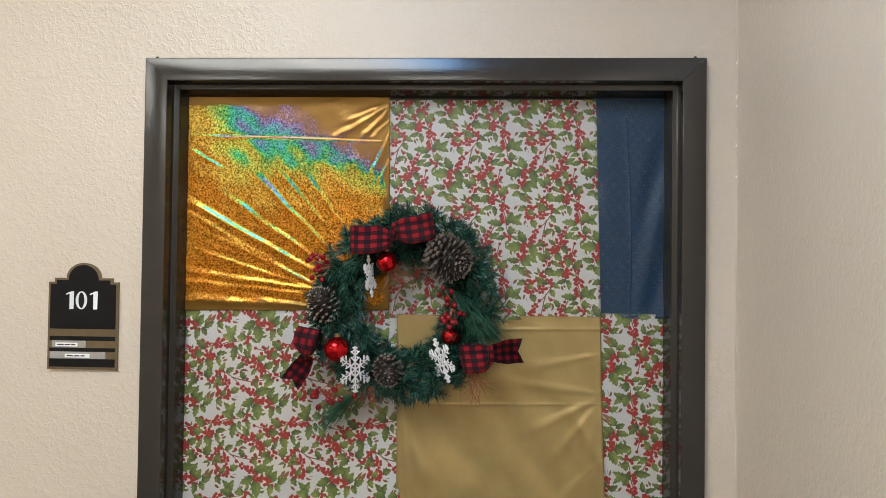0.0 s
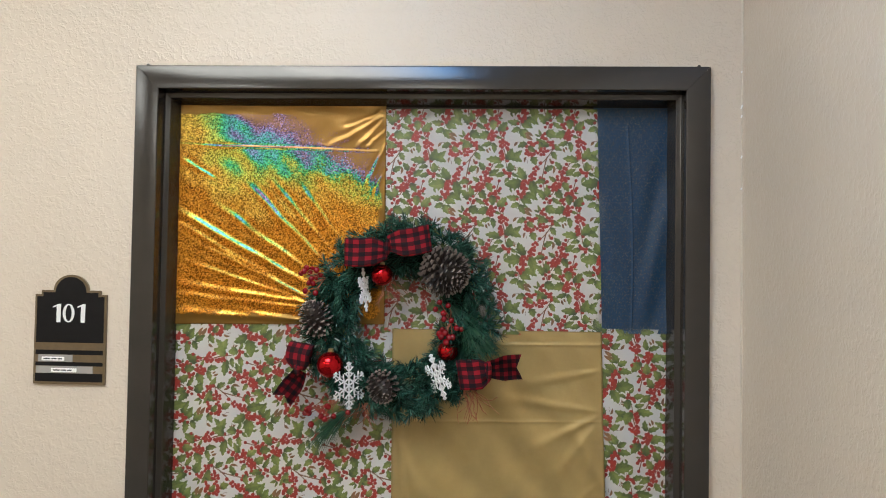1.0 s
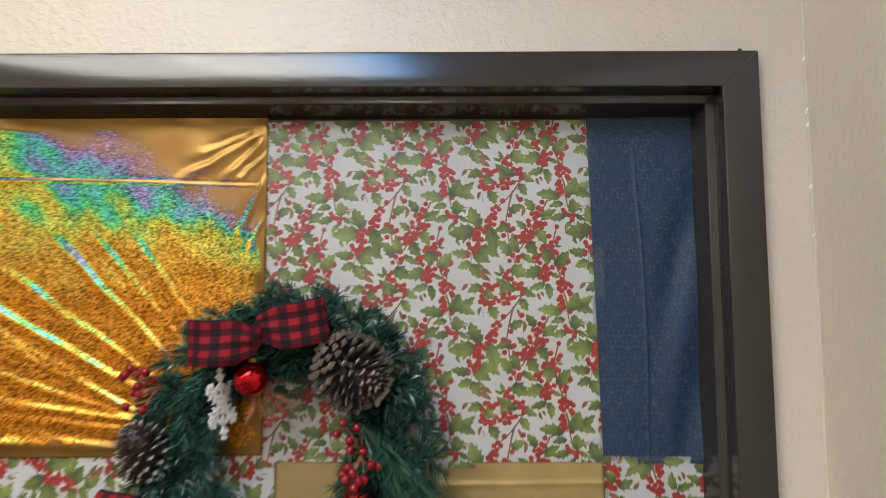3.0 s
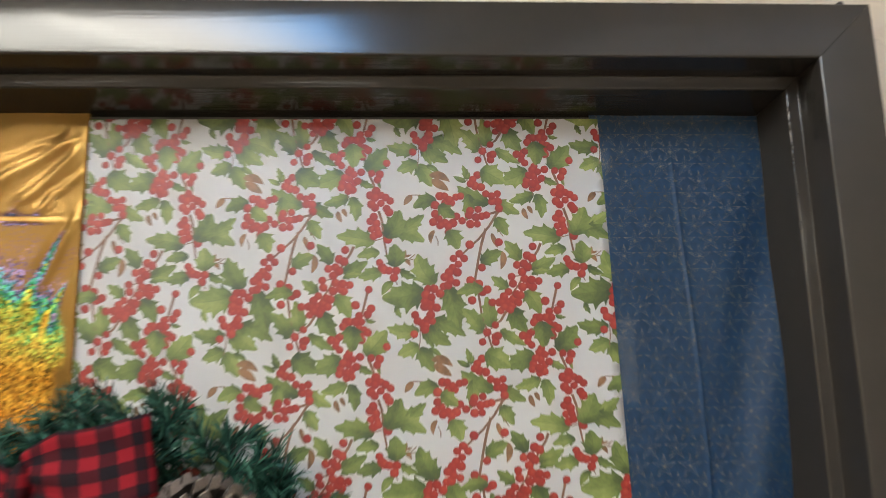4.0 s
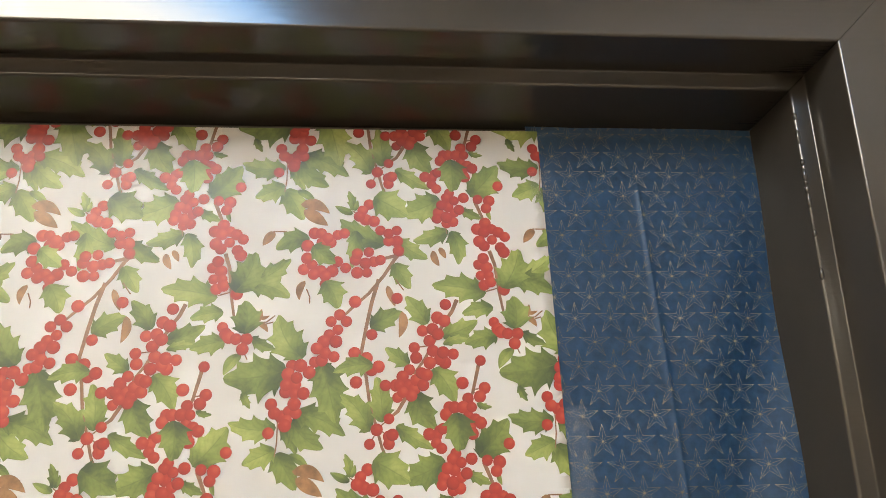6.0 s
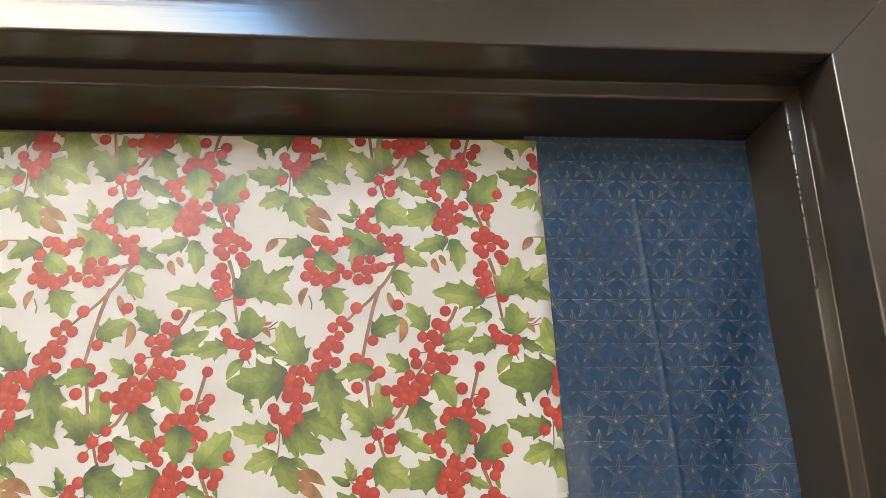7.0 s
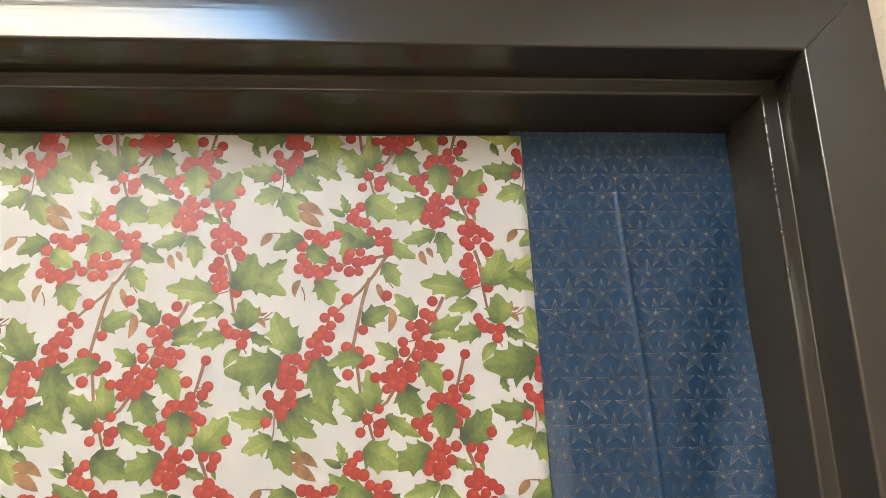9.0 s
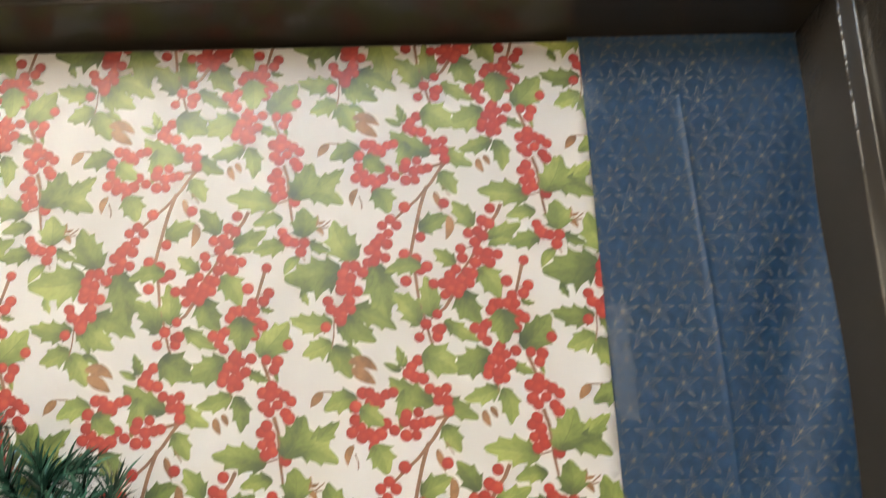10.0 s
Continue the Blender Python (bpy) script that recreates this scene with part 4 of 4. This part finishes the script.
bow("red and black buffalo plaid bow knot", -0.028, (-19, 149, 34), [
    ("bow_loop", bow_loop(-62, 139, -0.030, 0.086, 0.056, -1, -1, 1)), ("bow_loop", bow_loop(23, 161, -0.030, 0.084, 0.054, 9, 1, 2))])
bow("red and black plaid bow at the wreath's side", -0.006, (183, -92, 40), [
    ("bow_loop", bow_loop(154, -98, -0.006, 0.064, 0.058, 10, -1, 3)), ("bow_tail", bow_tail(214, -86, -0.004, 0.070, 0.050, 4, 4, 0.16))])
bow("red and black plaid bow hanging over the fir", 0.002, (-199, -98, 24), [
    ("bow_loop", bow_loop(-197, -71, 0.000, 0.054, 0.048, 80, 1, 5)), ("bow_tail", bow_tail(-214, -132, 0.012, 0.072, 0.044, 238, 6, 0.2, 0.010))])


# pine cones
def scale_mesh():
    bm = bmesh.new()
    rows = []
    for i in range(5):
        s = i / 4
        w = (0.30, 0.42, 0.62, 0.78, 0.45)[i]
        up = 0.25 * s * s
        rows.append([(s, (t * w / 2), up - 0.10 * abs(t) * (1 - s)) for t in (-1, 0, 1)])
    top = [[bm.verts.new((x, y, z + 0.05 + 0.10 * (i == 3) )) for x, y, z in row] for i, row in enumerate(rows)]
    low = [[bm.verts.new((x, y, z - 0.05)) for x, y, z in row] for row in rows]
    for i in range(4):
        for j in range(2):
            a = bm.faces.new((top[i][j], top[i + 1][j], top[i + 1][j + 1], top[i][j + 1]))
            b = bm.faces.new((low[i][j + 1], low[i + 1][j + 1], low[i + 1][j], low[i][j]))
            a.material_index = b.material_index = 1 if i == 3 else 0
    for i in range(4):
        bm.faces.new((top[i + 1][0], top[i][0], low[i][0], low[i + 1][0]))
        bm.faces.new((top[i][2], top[i + 1][2], low[i + 1][2], low[i][2]))
    for j in range(2):
        bm.faces.new((top[4][j + 1], top[4][j], low[4][j], low[4][j + 1])).material_index = 1
    bmesh.ops.recalc_face_normals(bm, faces=bm.faces[:])
    return mesh_of("cone_scale", bm, (SCALE, SCALE_TIP))


SCALE_MESH = scale_mesh()


def pine_cone(dx, dz, y, axis, radius, length, count, seed):
    r = random.Random(seed)
    base = at_wreath(dx, dz, y)
    m = Matrix.Translation(base) @ Vector(axis).to_track_quat("Z", "Y").to_matrix().to_4x4()
    bm = bmesh.new()
    bmesh.ops.create_uvsphere(bm, u_segments=14, v_segments=10, radius=1, matrix=m @ Matrix.Diagonal((radius * 0.55, radius * 0.55, length * 0.5, 1)))
    cone = part("pine_cone", bm, SCALE, wreath, "brown pine cone with frosted scale tips", True)
    for i in range(count):
        s = (i + 0.5) / count
        a = i * 2.39996
        h = (s - 0.5) * length * 0.95
        girth = radius * math.sin(math.pi * min(0.98, 0.16 + 0.80 * s)) ** 0.75
        lean = 62 - 130 * s
        size = girth * r.uniform(0.54, 0.66)
        scale = new("cone_scale", SCALE_MESH)
        scale.matrix_basis = (m @ Matrix.Translation((math.cos(a) * girth * 0.42, math.sin(a) * girth * 0.42, h)) @ Matrix.Rotation(a, 4, "Z")
                              @ Matrix.Rotation(radians(lean + r.uniform(-8, 8)), 4, "Y") @ Matrix.Diagonal((size, size * 0.50, size * 0.46, 1)))
        scale.parent = cone


pine_cone(97, 101, -0.012, (0.80, -0.42, -0.42), 0.050, 0.080, 190, 1)
pine_cone(-167, 8, 0.000, (-0.35, -0.45, 0.82), 0.034, 0.068, 110, 2)
pine_cone(-27, -131, -0.004, (0.30, -0.60, -0.74), 0.033, 0.054, 105, 3)


# berries
bm = bmesh.new()
bmesh.ops.create_uvsphere(bm, u_segments=16, v_segments=10, radius=1)
BERRY_BALL = mesh_of("berry", bm, RED_BERRY, True)


def berry_spray(foot, spots, seed):
    r = random.Random(seed)
    f = at_wreath(*foot)
    bm = bmesh.new()
    tube(bm, [f + Vector((0, 0.03, 0)), f + Vector((0, 0.012, 0)), f], 0.0016, 6)
    stems = part("berry_spray", bm, TWIG, wreath, "spray of shiny red berries on thin wired stems")
    balls = []
    for dx, dz in spots:
        p = at_wreath(dx, dz, foot[2] - r.uniform(0.004, 0.02))
        mid = (f + p) / 2 + Vector((r.uniform(-1, 1), -0.5, r.uniform(-1, 1))) * 0.008
        part("stem", tube(bmesh.new(), [f, mid, p], 0.0008, 5), TWIG, stems)
        balls.append((p, r.uniform(0.0052, 0.0064)))
    for p, q in balls:
        ball = new("berry", BERRY_BALL)
        ball.matrix_basis = Matrix.Translation(p) @ Matrix.Diagonal((q, q, q * 1.05, 1))
        ball.parent = stems


berry_spray((-150, 85, 0.012), [(-198, 95), (-186, 106), (-176, 104), (-165, 102), (-180, 96), (-160, 92), (-168, 86), (-176, 84), (-182, 76), (-171, 75), (-186, 60), (-166, 56), (-190, 99)], 1)
berry_spray((105, 5, 0.004), [(84, 42), (101, 36), (76, 28), (92, 20), (93, 9), (107, 6), (118, -9), (127, -11), (90, -12), (96, -18), (88, -26), (104, -27), (110, -27), (84, -20), (98, -36)], 2)
berry_spray((-120, -160, 0.022), [(-183, -180), (-177, -177), (-186, -187), (-137, -172), (-152, -192), (-145, -197), (-128, -192), (-172, -208), (-178, -186), (-97, -182), (-140, -170)], 3)


# snowflakes
def snowflake(dx, dz, y, r, turn, yaw, pitch, roll):
    bm = bmesh.new()
    m = Matrix.Translation(at_wreath(dx, dz, y)) @ Matrix.Rotation(radians(roll), 4, "Y") @ pose(0, 0, 0, pitch, 0, yaw) @ Matrix.Rotation(radians(turn), 4, "Y")

    def bar(a, b, w):
        d = Vector((b[0] - a[0], 0, b[1] - a[1]))
        n = Vector((-d.z, 0, d.x)).normalized() * w / 2
        p = [Vector((a[0], 0, a[1])), Vector((b[0], 0, b[1]))]
        ring = [p[0] - n, p[0] + n, p[1] + n * 0.8, p[1] - n * 0.8]
        front = [bm.verts.new(m @ (q + Vector((0, -0.0012, 0)))) for q in ring]
        back = [bm.verts.new(m @ (q + Vector((0, 0.0012, 0)))) for q in ring]
        bm.faces.new(front)
        bm.faces.new(back[::-1])
        for i in range(4):
            bm.faces.new((front[(i + 1) % 4], front[i], back[i], back[(i + 1) % 4]))

    for i in range(6):
        a = radians(60 * i)

        def at(s, off=0.0, a=a):
            return (r * (s * math.cos(a) - off * math.sin(a)), r * (s * math.sin(a) + off * math.cos(a)))

        bar(at(0), at(1), r * 0.05)
        for s, l in ((0.34, 0.25), (0.60, 0.25), (0.84, 0.14)):
            for sign_ in (-1, 1):
                tip = at(s + l * 0.75, sign_ * l)
                bar(at(s), tip, r * 0.045)
                bar(at(s + l * 0.45, sign_ * l * 0.6), at(s + l * 0.95, sign_ * l * 0.42), r * 0.03)
        b = radians(60 * (i + 1))
        bar((r * 0.3 * math.cos(a), r * 0.3 * math.sin(a)), (r * 0.3 * math.cos(b), r * 0.3 * math.sin(b)), r * 0.06)
    bmesh.ops.recalc_face_normals(bm, faces=bm.faces[:])
    part("snowflake", bm, SNOW, wreath, "white glittered plastic snowflake")


snowflake(-92, -125, -0.022, 0.047, 30, 54, -10, 6)
snowflake(83, -104, -0.020, 0.047, 30, -56, -10, -28)
snowflake(-66, 64, -0.010, 0.044, 30, 82, 6, -12)


# raffia twigs
def twigs(name, dx, dz, y, count, reach, aim, seed):
    r = random.Random(seed)
    bm = bmesh.new()
    for i in range(count):
        p = at_wreath(dx + r.uniform(-12, 12), dz, y)
        a = radians(aim + r.uniform(-38, 38))
        line = [p]
        for j in range(6):
            a += r.uniform(-0.55, 0.55)
            p = p + Vector((math.cos(a), r.uniform(-0.25, 0.2), math.sin(a))) * reach / 6 * r.uniform(0.6, 1.2)
            p.y = min(p.y, 0.074)
            line.append(p)
        tube(bm, line, 0.0010, 4, 0.6)
    tagged(part(name, bm, TWIG, wreath, "wispy reddish brown twigs"), kind="stuff")


twigs("twig_spray", 145, -130, 0.010, 16, 0.075, -75, 1)
twigs("twig_spray", -22, 85, 0.004, 12, 0.06, -60, 2)
twigs("twig_spray", -70, -165, 0.02, 10, 0.06, -95, 3)

# ---- small dark marks on the jamb's stop ----
bm = bmesh.new()
for z in (1.930, 1.9335, 1.9365):
    bmesh.ops.create_icosphere(bm, subdivisions=1, radius=0.0012, matrix=Matrix.Translation((OPEN - STOP - 0.0002, 0.062, z)))
part("dark_mark", bm, BLACK, door_frame, "small dark marks on the door stop")

# drips and nicks in the thick paint along the stop's edge
nick = random.Random(8)
for z in (2.006, 1.992, 1.975, 1.967, 1.962, 1.958, 1.951, 1.930, 1.905):
    bm = bmesh.new()
    long = nick.uniform(0.002, 0.006)
    bmesh.ops.create_icosphere(bm, subdivisions=2, radius=1, matrix=Matrix.Translation((OPEN - STOP + 0.0012, STOP_Y + 0.0010, z)) @ Matrix.Diagonal((0.0016, 0.0014, long, 1)))
    part("paint_drip", bm, FRAME, door_frame, "", True)
